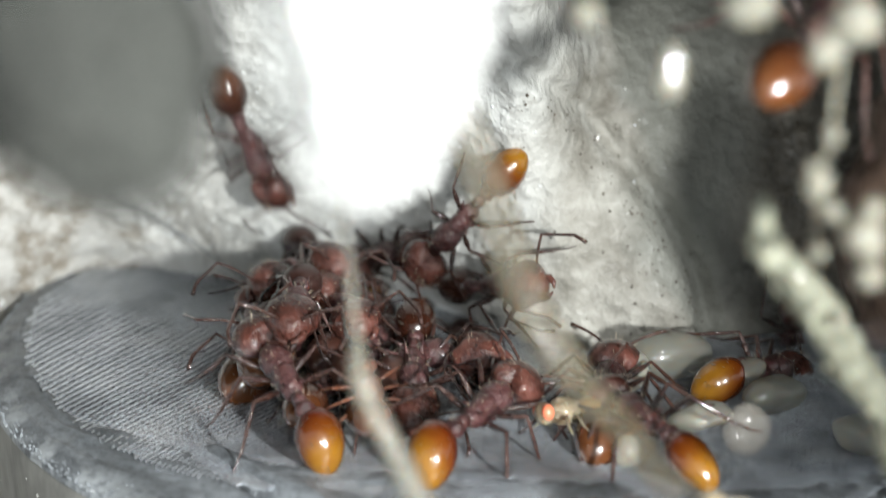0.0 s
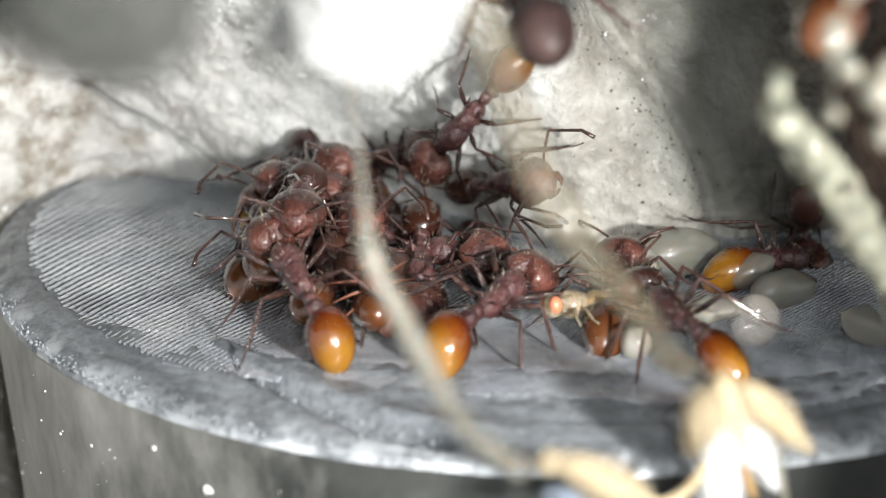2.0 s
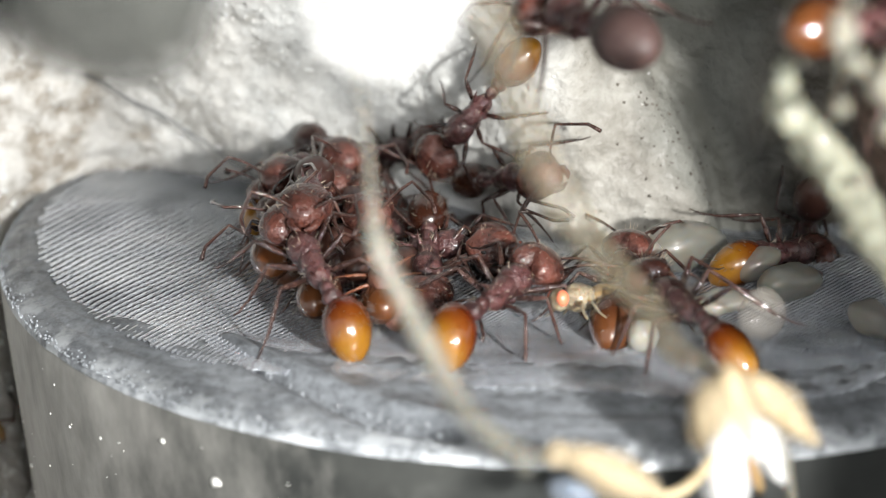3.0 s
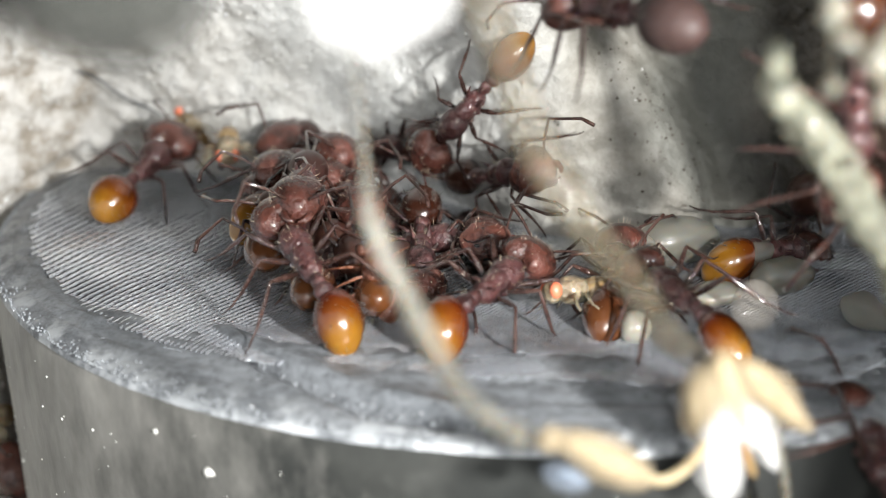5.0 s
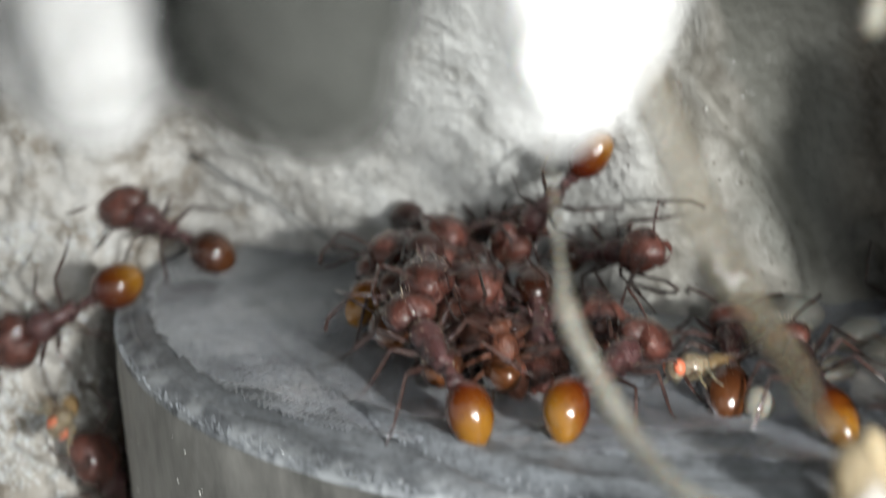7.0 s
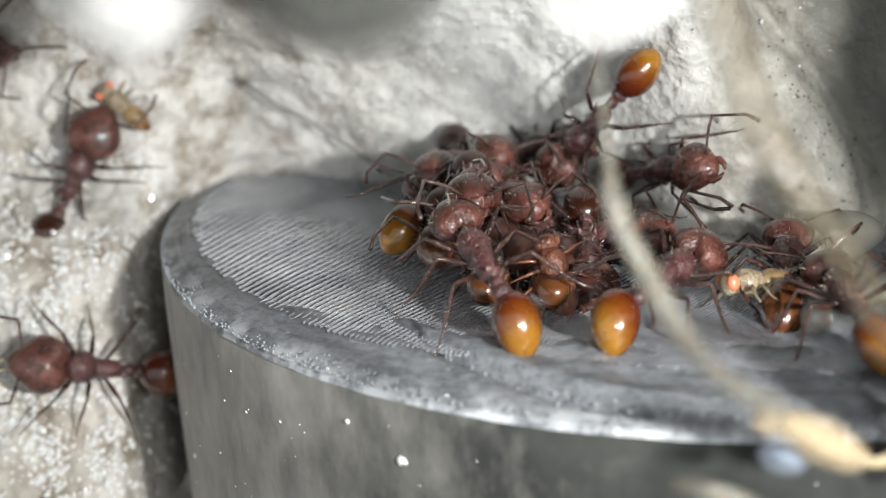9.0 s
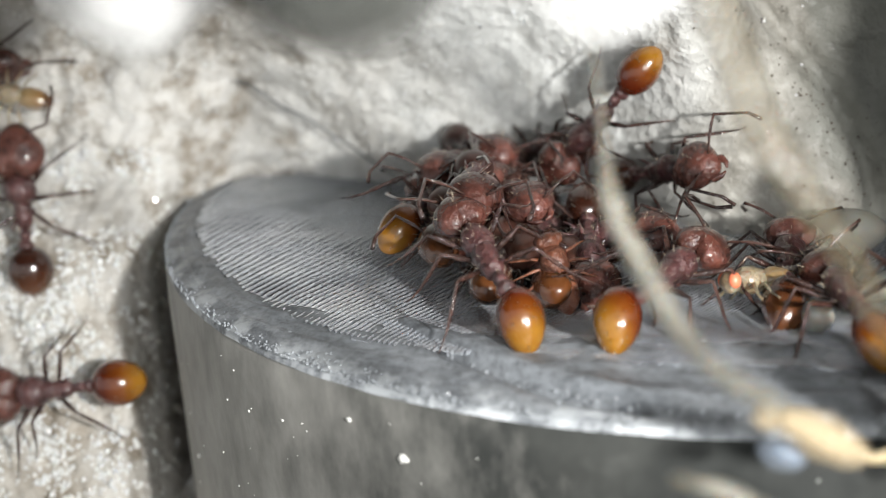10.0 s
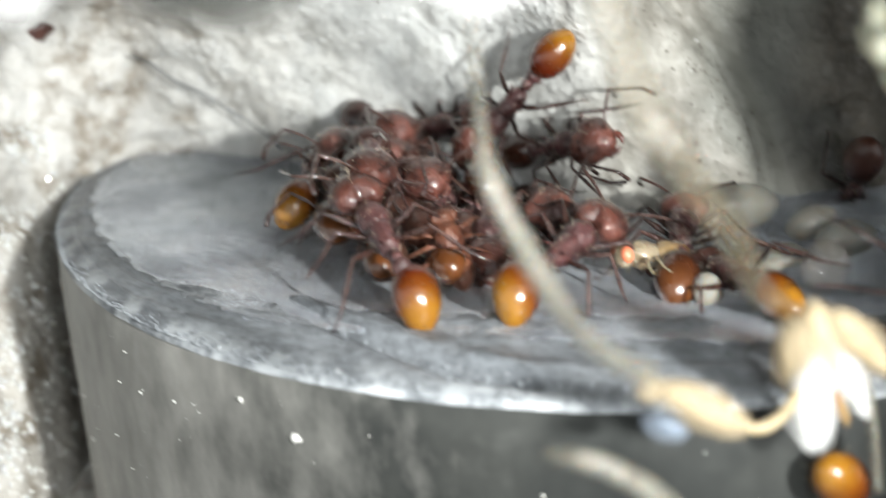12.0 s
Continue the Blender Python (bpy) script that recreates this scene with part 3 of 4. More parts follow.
def build_ant(name, label, gaster_mat, head_mat=None, thorax_mat=None, group="ants of the nest", lift=0.0, reach=1.0, tilt=-12, spread=1.0, seed=1.0, legs=1.0, yaw=0, bulk=1.0):
    ant = thing(name, label, "ant", group)
    head_mat, thorax_mat = head_mat or HEAD, thorax_mat or THORAX
    # head: broad behind, notched at the back, narrower towards the jaws
    bm = bmesh.new()
    vs = lump(bm, (0, 0, 0), (0.82 * bulk, 0.74 * bulk, 0.55 * bulk), segments=24, rings=18)
    for v in vs:
        x, y, z = v.co
        v.co.y *= 1.05 - 0.28 * smoothstep(0.0, 0.8, x)
        if x < -0.35:
            v.co.x += 0.22 * math.exp(-(y / 0.22) ** 2) * smoothstep(-0.35, -0.8, x)
        v.co += v.normal * 0.012 * noise.noise(v.co * 9 + Vector((seed, 0, 0)))
        v.co = pose(0, 0, 0, 0, 18, 0).to_3x3() @ v.co + Vector((1.75, 0, 0.98))
    head = part("head", bm, head_mat, ant)
    for side in (-1, 1):
        bm = bmesh.new()
        lump(bm, (1.72, 0.66 * bulk * side, 1.16), (0.13, 0.07, 0.11), segments=10, rings=8)
        part("eye", bm, EYE, head, "small black compound eye")
        bm = bmesh.new()
        tube(bm, [(2.25, 0.30 * side, 0.76), (2.45, 0.33 * side, 0.70), (2.62, 0.22 * side, 0.63), (2.70, 0.05 * side, 0.60)], [0.13, 0.12, 0.085, 0.03], 7)
        part("mandible", bm, head_mat, head)
        build_antenna(ant, side, spread)
    # mesosoma: humped shoulders, narrow waist, two spines
    bm = bmesh.new()
    lump(bm, (0.48, 0, 1.02), (0.58, 0.44 * bulk, 0.42 * bulk), rough=0.05, freq=4, seed=seed)
    lump(bm, (0.05, 0, 0.96), (0.62, 0.34, 0.36), rough=0.05, freq=4, seed=seed + 3)
    lump(bm, (-0.42, 0, 0.88), (0.50, 0.32, 0.33), rough=0.05, freq=4, seed=seed + 5)
    lump(bm, (0.98, 0, 1.0), (0.24, 0.2, 0.2))
    for side in (-1, 1):
        tube(bm, [(-0.55, 0.2 * side, 1.1), (-0.75, 0.25 * side, 1.24), (-0.95, 0.28 * side, 1.34)], [0.07, 0.045, 0.01], 6)
        for k in range(3):
            lump(bm, (0.55 - 0.42 * k, 0.24 * side, 0.74), (0.14, 0.13, 0.17), segments=10, rings=8)
    part("thorax", bm, thorax_mat, ant)
    bm = bmesh.new()
    lump(bm, (-1.08, 0, 0.92), (0.26, 0.19, 0.26), rough=0.03, freq=5, segments=14, rings=10)
    tube(bm, [(-0.75, 0, 0.82), (-0.95, 0, 0.84)], [0.13, 0.11], 8)
    part("petiole", bm, thorax_mat, ant)
    bm = bmesh.new()
    lump(bm, (-1.45, 0, 0.92), (0.24, 0.26, 0.26), rough=0.03, freq=5, segments=14, rings=10)
    part("postpetiole", bm, thorax_mat, ant)
    # gaster: an egg in four plates, joints slightly sunk
    bm = bmesh.new()
    straight = pose(0, 0, 0, 0, tilt, 0).to_3x3()
    hub = straight @ Vector((-0.85, 0, 0)) + Vector((-1.52, 0, 0.95))
    bend = pose(0, 0, 0, 0, 0, yaw).to_3x3() @ straight
    vs = lump(bm, (0, 0, 0), (0.88 + 0.1 * (bulk - 1), 0.61 * bulk, 0.60 * bulk), segments=28, rings=26)
    for v in vs:
        x = v.co.x
        k = 1 + 0.10 * x - 0.06 * x * x
        groove = sum(math.exp(-((x - g) / 0.035) ** 2) for g in (-0.05, -0.42, -0.68))
        k -= 0.022 * groove
        v.co.y *= k
        v.co.z *= k
        v.co = bend @ v.co + hub
    gaster = part("gaster", bm, gaster_mat, ant, "glossy swollen gaster")
    bm = bmesh.new()
    rng = random.Random(int(seed * 77))
    for k in range(46):
        a, x = rng.uniform(0, 6.28), rng.uniform(-0.85, 0.7)
        r = math.sqrt(max(0.02, 1 - (x / 0.92) ** 2))
        n = Vector((x * 0.5, 0.66 * bulk * r * math.cos(a), 0.64 * bulk * r * math.sin(a)))
        p = bend @ Vector((x, n.y, n.z)) + hub
        d = (bend @ (n.normalized() + Vector((-0.6, 0, 0)))).normalized()
        tube(bm, [p - d * 0.02, p + d * 0.16], [0.010, 0.004], 3)
    part("bristles", bm, ROOT, gaster, "fine pale bristles")
    # stiff pale hairs over head, back and waist
    bm = bmesh.new()
    for centre, half, count in (((1.75, 0, 0.98), (0.8, 0.72, 0.55), 24), ((0.4, 0, 1.02), (0.55, 0.42, 0.4), 18), ((-0.4, 0, 0.9), (0.5, 0.32, 0.33), 12), ((-1.2, 0, 0.95), (0.3, 0.22, 0.26), 5)):
        for k in range(count):
            d = Vector((rng.gauss(0, 1), rng.gauss(0, 1), abs(rng.gauss(0, 1)) + 0.15)).normalized()
            p = Vector(centre) + Vector((d.x * half[0], d.y * half[1], d.z * half[2])) * 0.95
            tube(bm, [p, p + (d + Vector((0.3, 0, 0))).normalized() * rng.uniform(0.10, 0.22)], [0.008, 0.003], 3)
    part("hairs", bm, HAIR, ant, "fine pale hairs")
    for side in (-1, 1):
        for k in range(3):
            build_leg(ant, side, k, lift * (1 if (k + (side > 0)) % 2 else -0.4), reach, legs)
    return ant


# ---- flies, brood and litter ----
SHADOW_GREY = make_chitin("shadow_grey", (0.05, 0.052, 0.055), (0.12, 0.125, 0.13), 0.6, 0.0, 0.0)
RED_BODY = make_chitin("reddish_fly_body", (0.07, 0.025, 0.015), (0.19, 0.07, 0.038), 0.3, 0.2)
FLY_BELLY = make_gaster("fly_belly", (0.24, 0.165, 0.08), (0.20, 0.115, 0.045), (0.12, 0.055, 0.022))


def build_fly(name, label, winged=True, body=None, eye_mat=None):
    """A dead fruit fly; its head at +x."""
    fly = thing(name, label, "fly", "captured fruit flies")
    bm = bmesh.new()
    lump(bm, (0.72, 0, 0.5), (0.26, 0.34, 0.30), rough=0.02, freq=6)
    head = part("head", bm, body or FLY, fly)
    for side in (-1, 1):
        bm = bmesh.new()
        lump(bm, (0.75, 0.26 * side, 0.55), (0.17, 0.14, 0.22), segments=14, rings=10)
        part("eye", bm, eye_mat or RED_EYE, head, "dull brown compound eye" if eye_mat else "bright red compound eye")
        if winged:
            bm = bmesh.new()
            lump(bm, (-0.75, 0.42 * side, 0.72), (0.95, 0.40, 0.012), turn=(12 * side, 8, -16 * side), rough=0.03, freq=3)
            part("wing", bm, WING, fly, "clear crumpled wing")
        for k in range(3):
            bm = bmesh.new()
            p = Vector((0.3 - 0.22 * k, 0.18 * side, 0.3))
            tube(bm, [p, p + Vector((0.1 - 0.1 * k, 0.4 * side, 0.12)), p + Vector((0.2 - 0.22 * k, 0.7 * side, -0.15)), p + Vector((0.25 - 0.3 * k, 0.95 * side, -0.27))],
                 [0.045, 0.05, 0.035, 0.02], 6)
            part("leg", bm, body or FLY, fly)
    bm = bmesh.new()
    lump(bm, (0.15, 0, 0.52), (0.5, 0.38, 0.38), rough=0.04, freq=5)
    part("thorax", bm, body or FLY, fly)
    bm = bmesh.new()
    lump(bm, (-0.68, 0, 0.46), (0.62, 0.40, 0.38), rough=0.03, freq=5, taper=0.15)
    part("abdomen", bm, body or FLY_BELLY, fly)
    return fly


def brood(name, label, place, size, turn, mat, rough=0.05):
    bm = bmesh.new()
    lump(bm, (0, 0, 0), size, turn, rough=rough, freq=1.6, seed=place[0], segments=24, rings=18, taper=-0.15)
    ob = part(name, bm, mat)
    ob.location = mm(*place)
    return tagged(ob, label, "larva", "pale brood and wings")


def strand(name, label, points, radii, mat, seed=0.0, wobble=0.05, category="root", crust=0):
    bm = bmesh.new()
    run = curve_points(points, 8)
    n = len(run)
    rad = [float(np.interp(i / (n - 1), np.linspace(0, 1, len(radii)), radii)) for i in range(n)]
    rad = [r * (1 + 0.14 * noise.noise(p * 1.3 + Vector((seed, 0, 0)))) for r, p in zip(rad, run)]
    run = [p + wobble * noise.noise_vector(p * 0.8) for p in run]
    tube(bm, run, rad, 14)
    ob = part(name, bm, mat)
    ob.location = (0, 0, LIFT * MM)
    rng = random.Random(int(seed * 31))
    bm = bmesh.new()
    for _ in range(crust):
        i = rng.randrange(n)
        d = Vector((rng.gauss(0, 1), rng.gauss(0, 1), rng.gauss(0, 1))).normalized()
        size = rng.uniform(0.05, 0.16)
        lump(bm, run[i] + d * rad[i] * 0.92, (size, size * 0.8, size * 0.7), (rng.uniform(0, 360), 0, rng.uniform(0, 360)), rough=0.04, freq=8, seed=i, segments=8, rings=6)
    if crust:
        part("crust", bm, mat, ob, "crusted pale grains")
    else:
        bm.free()
    return tagged(ob, label, category, "roots hanging across the nest")


def clod(name, label, place, size, mat, rough=0.5, freq=0.6, category="clod", segments=64, rings=44, fuzz=None, power=1.0):
    """A lumpy clod, with thin shells of fuzz where it is downy."""
    def skin(part_name, grow, material_used, parent, words=""):
        bm = bmesh.new()
        big = [a + grow for a in size]
        for v in lump(bm, (0, 0, 0), big, rough=rough, freq=freq, seed=place[0] + 3, segments=segments, rings=rings, power=power):
            v.co += v.co.normalized() * (0.18 * rough * noise.noise(v.co * freq * 4 + Vector((grow * 7, 0, 0))) + 0.08 * rough * noise.noise(v.co * freq * 11))
        return part(part_name, bm, material_used, parent, words)
    if fuzz is None:
        ob = skin(name, 0.0, mat, None)
        tagged(ob, label, category)
    else:
        ob = thing(name, label, category)
        skin("core", -0.1, mat, ob)
        for grow in (0.06, 0.2, 0.34, 0.5):
            skin("fuzz", grow, fuzz, ob, "thin downy fuzz")
    ob.location = mm(*place)
    return ob


def tuft():
    """A hanging tuft: a soft cone of plaster wool with loose fibres."""
    ob = thing("tuft", "bright white fluffy tuft hanging in front of the wall", "tuft")
    bm = bmesh.new()
    rows = []
    for i in range(26):
        h = i / 25 * 9.0
        r = 0.2 + 0.55 * (1 - math.exp(-h / 0.5)) + 0.27 * h
        row = []
        for k in range(40):
            a = 2 * math.pi * k / 40
            p = Vector((r * math.cos(a), 0.7 * r * math.sin(a), h))
            d = 0.35 * noise.noise(p * 0.9) + 0.12 * noise.noise(p * 3)
            row.append(bm.verts.new(p * (1 + 0.0) + Vector((math.cos(a) * d, math.sin(a) * d, 0.2 * d)) + Vector((0.13 * h, 0, 0))))
        rows.append(row)
    for a, b in zip(rows, rows[1:]):
        for k in range(40):
            bm.faces.new((a[k], a[(k + 1) % 40], b[(k + 1) % 40], b[k]))
    bm.faces.new(rows[0][::-1])
    bm.faces.new(rows[-1])
    part("core", bm, COTTON, ob)
    bm = bmesh.new()
    rng = random.Random(11)
    for k in range(260):
        h = rng.uniform(-0.1, 6.0)
        r = 0.2 + 0.55 * (1 - math.exp(-max(h, 0) / 0.5)) + 0.27 * max(h, 0)
        a = rng.uniform(0, 2 * math.pi)
        p = Vector((r * 0.9 * math.cos(a) + 0.13 * h, 0.63 * r * math.sin(a), h))
        q = p + Vector((math.cos(a) * rng.uniform(0.05, 0.25), 0.2 * math.sin(a), rng.uniform(-0.3, 0.1)))
        tube(bm, [p, p.lerp(q, 0.5) + Vector((0, 0, 0.08)), q], [0.03, 0.025, 0.01], 4)
    part("fibres", bm, COTTON, ob, "loose white fibres")
    # outer shells of thin fluff stand in for the tuft's glow
    for grow, low in ((0.16, -0.15), (0.32, -0.35), (0.52, -0.65)):
        bm = bmesh.new()
        rows = []
        for i in range(16):
            h = i / 15 * 8.5
            r = 0.1 + grow * min(1, 0.4 + h) + 0.55 * (1 - math.exp(-h / 0.5)) + 0.27 * h
            row = []
            for k in range(28):
                a = 2 * math.pi * k / 28
                p = Vector((r * math.cos(a) + 0.13 * h, 0.7 * r * math.sin(a), h + low))
                d = 0.3 * noise.noise(p * 0.9 + Vector((grow * 9, 0, 0)))
                row.append(bm.verts.new(p + Vector((math.cos(a) * d, math.sin(a) * d, 0))))
            rows.append(row)
        for a, b in zip(rows, rows[1:]):
            for k in range(28):
                bm.faces.new((a[k], a[(k + 1) % 28], b[(k + 1) % 28], b[k]))
        bm.faces.new(rows[0][::-1])
        part("fluff", bm, GLOW_FLUFF, ob, "thin fluff shell imitating the tuft's glow")
    ob.location = mm(-5.35, -21.4, 9.5)
    return ob


def build_litter():
    strand("root", "thick translucent pale root hanging from a white tuft", [(-5.7, -22.4, 9.6), (-5.55, -22.9, 7.4), (-5.48, -23.15, 6.6), (-5.06, -23.4, 5.62), (-4.55, -23.9, 4.7), (-4.05, -24.9, 4.3), (-3.3, -25.6, 4.0)], (0.02, 0.06, 0.18, 0.21, 0.20, 0.19, 0.17, 0.16), ROOT_CLEAR, 1)
    strand("root", "beige dry root running down to a straw husk", [(-3.7, -20.3, 10.4), (-3.31, -20.6, 9.1), (-2.7, -21.4, 7.35), (-1.85, -21.6, 5.9), (-0.8, -20.7, 4.4), (0.06, -19.5, 2.9), (0.9, -18.6, 1.9)], (0.44, 0.30), BEIGE, 2)
    strand("root", "rough pale root crusted with grains", [(1.2, -21.7, 8.95), (1.35, -21.6, 8.15), (1.85, -21.6, 7.5), (2.45, -21.6, 6.8), (3.55, -21.5, 5.2), (4.4, -21.5, 3.7), (5.2, -21.6, 2.2), (5.9, -21.7, 0.8)], (0.06, 0.27, 0.34, 0.36, 0.38, 0.40, 0.42, 0.44), ROOT_MOSSY, 3, 0.12, crust=420)
    tuft()
    clod("clod", "dark damp clod hanging from the nest roof", (-10.15, -19.7, 11.45), (1.95, 1.5, 2.4), MOSS, 0.5, 0.6, fuzz=MOSS_FUZZ)
    # out of view: added to keep the torch off the cap's right side
    clod("soil_bank", "unseen dark soil bank added to shade the cap's right side", (12.5, -27.5, -1.5), (6.2, 4.5, 8.8), SOIL, 0.6, 0.5, category="soil", power=4.0)
    clod("clod", "white plaster clod hanging from the nest roof", (-14.1, -18.81, 11.2), (1.7, 1.00, 1.85), CHALK, 0.38, 0.80, fuzz=CHALK_FUZZ)
    clod("clod", "brown fuzzy soil clod behind a mossy root", (6.92, -14.6, 6.51), (1.5, 1.2, 2.6), BROWN_SOIL, 0.5, 0.9, fuzz=BROWN_FUZZ)
    # blurred glints along the mossy root, built as pale crumbs
    for place, size in (((1.33, -24.0, 9.84), 0.2), ((1.57, -24.0, 9.4), 0.17), ((1.7, -25.0, 9.31), 0.30), ((1.99, -24.5, 8.58), 0.2), ((1.57, -23.5, 8.61), 0.16), ((2.44, -22.3, 7.1), 0.13)):
        clod("crumb", "pale crumb standing in for a blurred glint beside a mossy root", place, (size, size * 0.8, size), ROOT, 0.1, 2.0, category="crumb", segments=20, rings=14)
    # two larger husk bits; the rest stand in for blurred glints
    for place, size, mat in (((-0.87, -24, 11.52), (0.26, 0.2, 0.62), ROOT),
                             ((-2.08, -24, 12.42), (0.26, 0.2, 0.27), ROOT),
                             ((1.49, -24, 10.56), (0.15, 0.14, 0.18), ROOT),
                             ((1.24, -24, 10.07), (0.12, 0.12, 0.14), ROOT),
                             ((2.16, -24, 9.4), (0.23, 0.2, 0.29), ROOT),
                             ((2.21, -24, 8.75), (0.17, 0.14, 0.18), ROOT),
                             ((1.29, -24, 11.78), (0.33, 0.27, 0.38), ROOT),
                             ((0.21, -24, 12.44), (0.5, 0.35, 0.4), ROOT),
                             ((1.74, -24, 12.16), (0.55, 0.4, 0.55), ROOT)):
        clod("crumb", "pale crumb among the roots made for a blurred bright spot", place, [a * 0.72 for a in size], mat, 0.12, 2.0, category="crumb", segments=20, rings=14)
    strand("thread", "thin hanging root thread with beads", [(1.59, -24.0, 13.06), (1.49, -24.0, 10.56), (1.34, -24.0, 10.07), (1.39, -24, 8.67)], (0.05, 0.04), ROOT, 5)
    strand("root", "thin pale root curling in front of the cap", [(-4.85, -25.7, 2.9), (-4.5, -26.0, 2.97), (-4.1, -26.0, 2.83), (-3.66, -26, 2.55), (-3.25, -26, 2.2), (-2.7, -26.1, 1.5), (-2.3, -26.2, 0.4)], (0.10, 0.15, 0.16, 0.16), ROOT_CLEAR, 6)
    # a root's shadow on the plaster, built as a thin grey strand
    line = [(-16.6 + 0.8 * i, 4.6 - 0.58 * i) for i in range(9)]
    strand("thread", "thin grey strand on the plaster wall standing in for a root's shadow", [(x, wall_y(x, z) - 0.45, z) for x, z in line], (0.045, 0.03), SHADOW_GREY, 7, 0.15)
    husk = thing("seed_husk", "split straw-yellow seed husk with a white lining", "husk")
    for name, place, size, turn, taper, mat, words in (
            ("tip", (-0.10, 0.15, 0.95), (0.85, 0.45, 0.50), (0, 88, 0), 0.35, HUSK, "straw-yellow closed tip"),
            ("lobe", (-0.15, -0.1, -0.10), (1.10, 0.36, 0.38), (0, 86, 0), 0.12, HUSK_WHITE, "bright white inner lobe"),
            ("lobe", (-0.50, 0.1, 0.75), (0.70, 0.32, 0.30), (0, 92, 0), -0.2, HUSK, "straw-yellow outer lobe"),
            ("prong", (0.55, 0.0, 0.20), (0.85, 0.24, 0.17), (0, 62, 0), -0.15, HUSK_WHITE, "cream pointed prong"),
            ("flap", (0.95, 0.25, 0.78), (1.05, 0.24, 0.28), (0, 45, 6), -0.4, HUSK, "straw-yellow open flap")):
        bm = bmesh.new()
        lump(bm, place, [0.92 * a for a in size], turn, rough=0.08, freq=1.5, taper=taper)
        lobe = part(name, bm, mat, husk, words)
        # thin shells soften each piece and give the white lobe its glow
        for grow in (0.04, 0.10, 0.16):
            bm = bmesh.new()
            lump(bm, place, [a + grow for a in size], turn, rough=0.12, freq=2.0, taper=taper, seed=grow * 20)
            part("down", bm, HUSK_FUZZ if mat is HUSK else GLOW_FLUFF, lobe, "thin papery down")
    bm = bmesh.new()
    lump(bm, (0.28, -0.48, -0.15), (0.48, 0.14, 0.12), (0, 68, 0), rough=0.03, freq=3)
    part("slit", bm, FLY_BELLY, husk, "brown slit between lobe and prong")
    bm = bmesh.new()
    stem = curve_points([(1.0, 0.3, 0.2), (1.15, 0.3, -0.4), (1.35, 0.3, -1.5), (1.5, 0.3, -2.6)], 5)
    tube(bm, stem, [0.11] * len(stem), 8)
    part("stem", bm, ROOT_CLEAR, husk, "pale translucent stem")
    husk.location = mm(1.15, -20.3, 0.95)
    chaff = thing("chaff", "straw-yellow chaff with a pale blue end", "chaff")
    for name, place, size, turn, mat, fuzz, words in (
            ("straw", (0, 0, 0), (0.98, 0.34, 0.32), (0, 29, 0), CHAFF, HUSK_FUZZ, ""),
            ("bead", (-1.02, 0, 0.45), (0.13, 0.12, 0.12), (0, 0, 0), LARVA_GREY, HUSK_FUZZ, "white bead at the tip"),
            ("end", (-0.70, -0.1, -0.30), (0.34, 0.18, 0.18), (0, 20, 0), BLUE, BLUE_DOWN, "pale blue papery end")):
        bm = bmesh.new()
        lump(bm, place, [0.85 * a for a in size], turn, rough=0.12, freq=1.5)
        piece = part(name, bm, mat, chaff, words)
        for grow in (0.03, 0.09, 0.15):
            bm = bmesh.new()
            lump(bm, place, [a + grow for a in size], turn, rough=0.12, freq=2.0, seed=grow * 30)
            part("down", bm, fuzz, piece, "thin papery down")
    bm = bmesh.new()
    stalk = curve_points([(0.6, 0, -0.32), (1.1, 0.0, -0.52), (1.6, 0.2, -0.36), (2.1, 0.6, -0.05)], 5)
    tube(bm, stalk, [0.12] * len(stalk), 8)
    part("stalk", bm, CHAFF, chaff)
    chaff.location = mm(-1.4, -21.2, 1.15)


# ---- build ----
build_wall()
build_ground()
build_unseen_roof()
build_cap()
build_grit()
build_crumbs()
build_litter()
TILT = {"A7": -2, "A30": -25, "A10": -60, "A1": -40, "A6": -36, "A3": -45, "A9": -32}
BROWN_ANTS = ("A30", "A31", "A3", "A22", "A5", "A19", "A12", "A13", "P1", "P2", "P3", "P5", "P6", "P7", "A4", "P4", "Q1", "Q2", "A8", "Q3", "Q4", "Q5", "R1", "R2", "R3", "R4", "R5", "R6")
DUSKY_ANTS = ("A12", "P1", "P3", "P5", "P7", "Q1", "Q3", "Q5", "R1", "R2", "R3", "R5", "R6", "A22")


def still_ant(key, *row):
    """An ant that keeps its place in the crowd."""
    mat = DUSKY if key in DUSKY_ANTS else BROWN if key in BROWN_ANTS else AMBER
    k = float(len(key) + ord(key[-1]) % 7)
    words = "brown" if key in BROWN_ANTS else "amber"
    ant = build_ant("ant", "red-brown ant with a glossy %s gaster in the nest crowd" % words, mat, lift=0.1 * (k % 3), reach=0.8 + 0.1 * (k % 4), seed=k,
                    tilt=TILT.get(key, -14 + 6 * (k % 3)), legs=0.42 if key[0] in "PQR" else 0.72 if key in ("A8", "A19") else 1.0)
    ant.matrix_world = stand(*row)


still_ant("A4", -4.73, -8.98, 0.19, -0.027, -0.958, -0.285, -0.046, -0.284, 0.958)
still_ant("P1", -8.21, -3.45, 0.53, -0.102, -0.951, 0.1, 0.547, 0.063, 0.835)
still_ant("P2", -8.5, -7.11, 0.22, -0.342, -0.937, 0.1, 0.156, -0.107, 0.982)
still_ant("P3", -6.81, -5.73, 0.23, 0.296, 0.954, -0.045, 0.263, -0.036, 0.964)
still_ant("P4", -6.05, -9.87, -0.42, -0.101, 0.971, -0.217, -0.181, 0.197, 0.963)
still_ant("P5", -5.52, -6.94, -0.56, -0.165, 0.947, -0.275, -0.311, 0.214, 0.926)
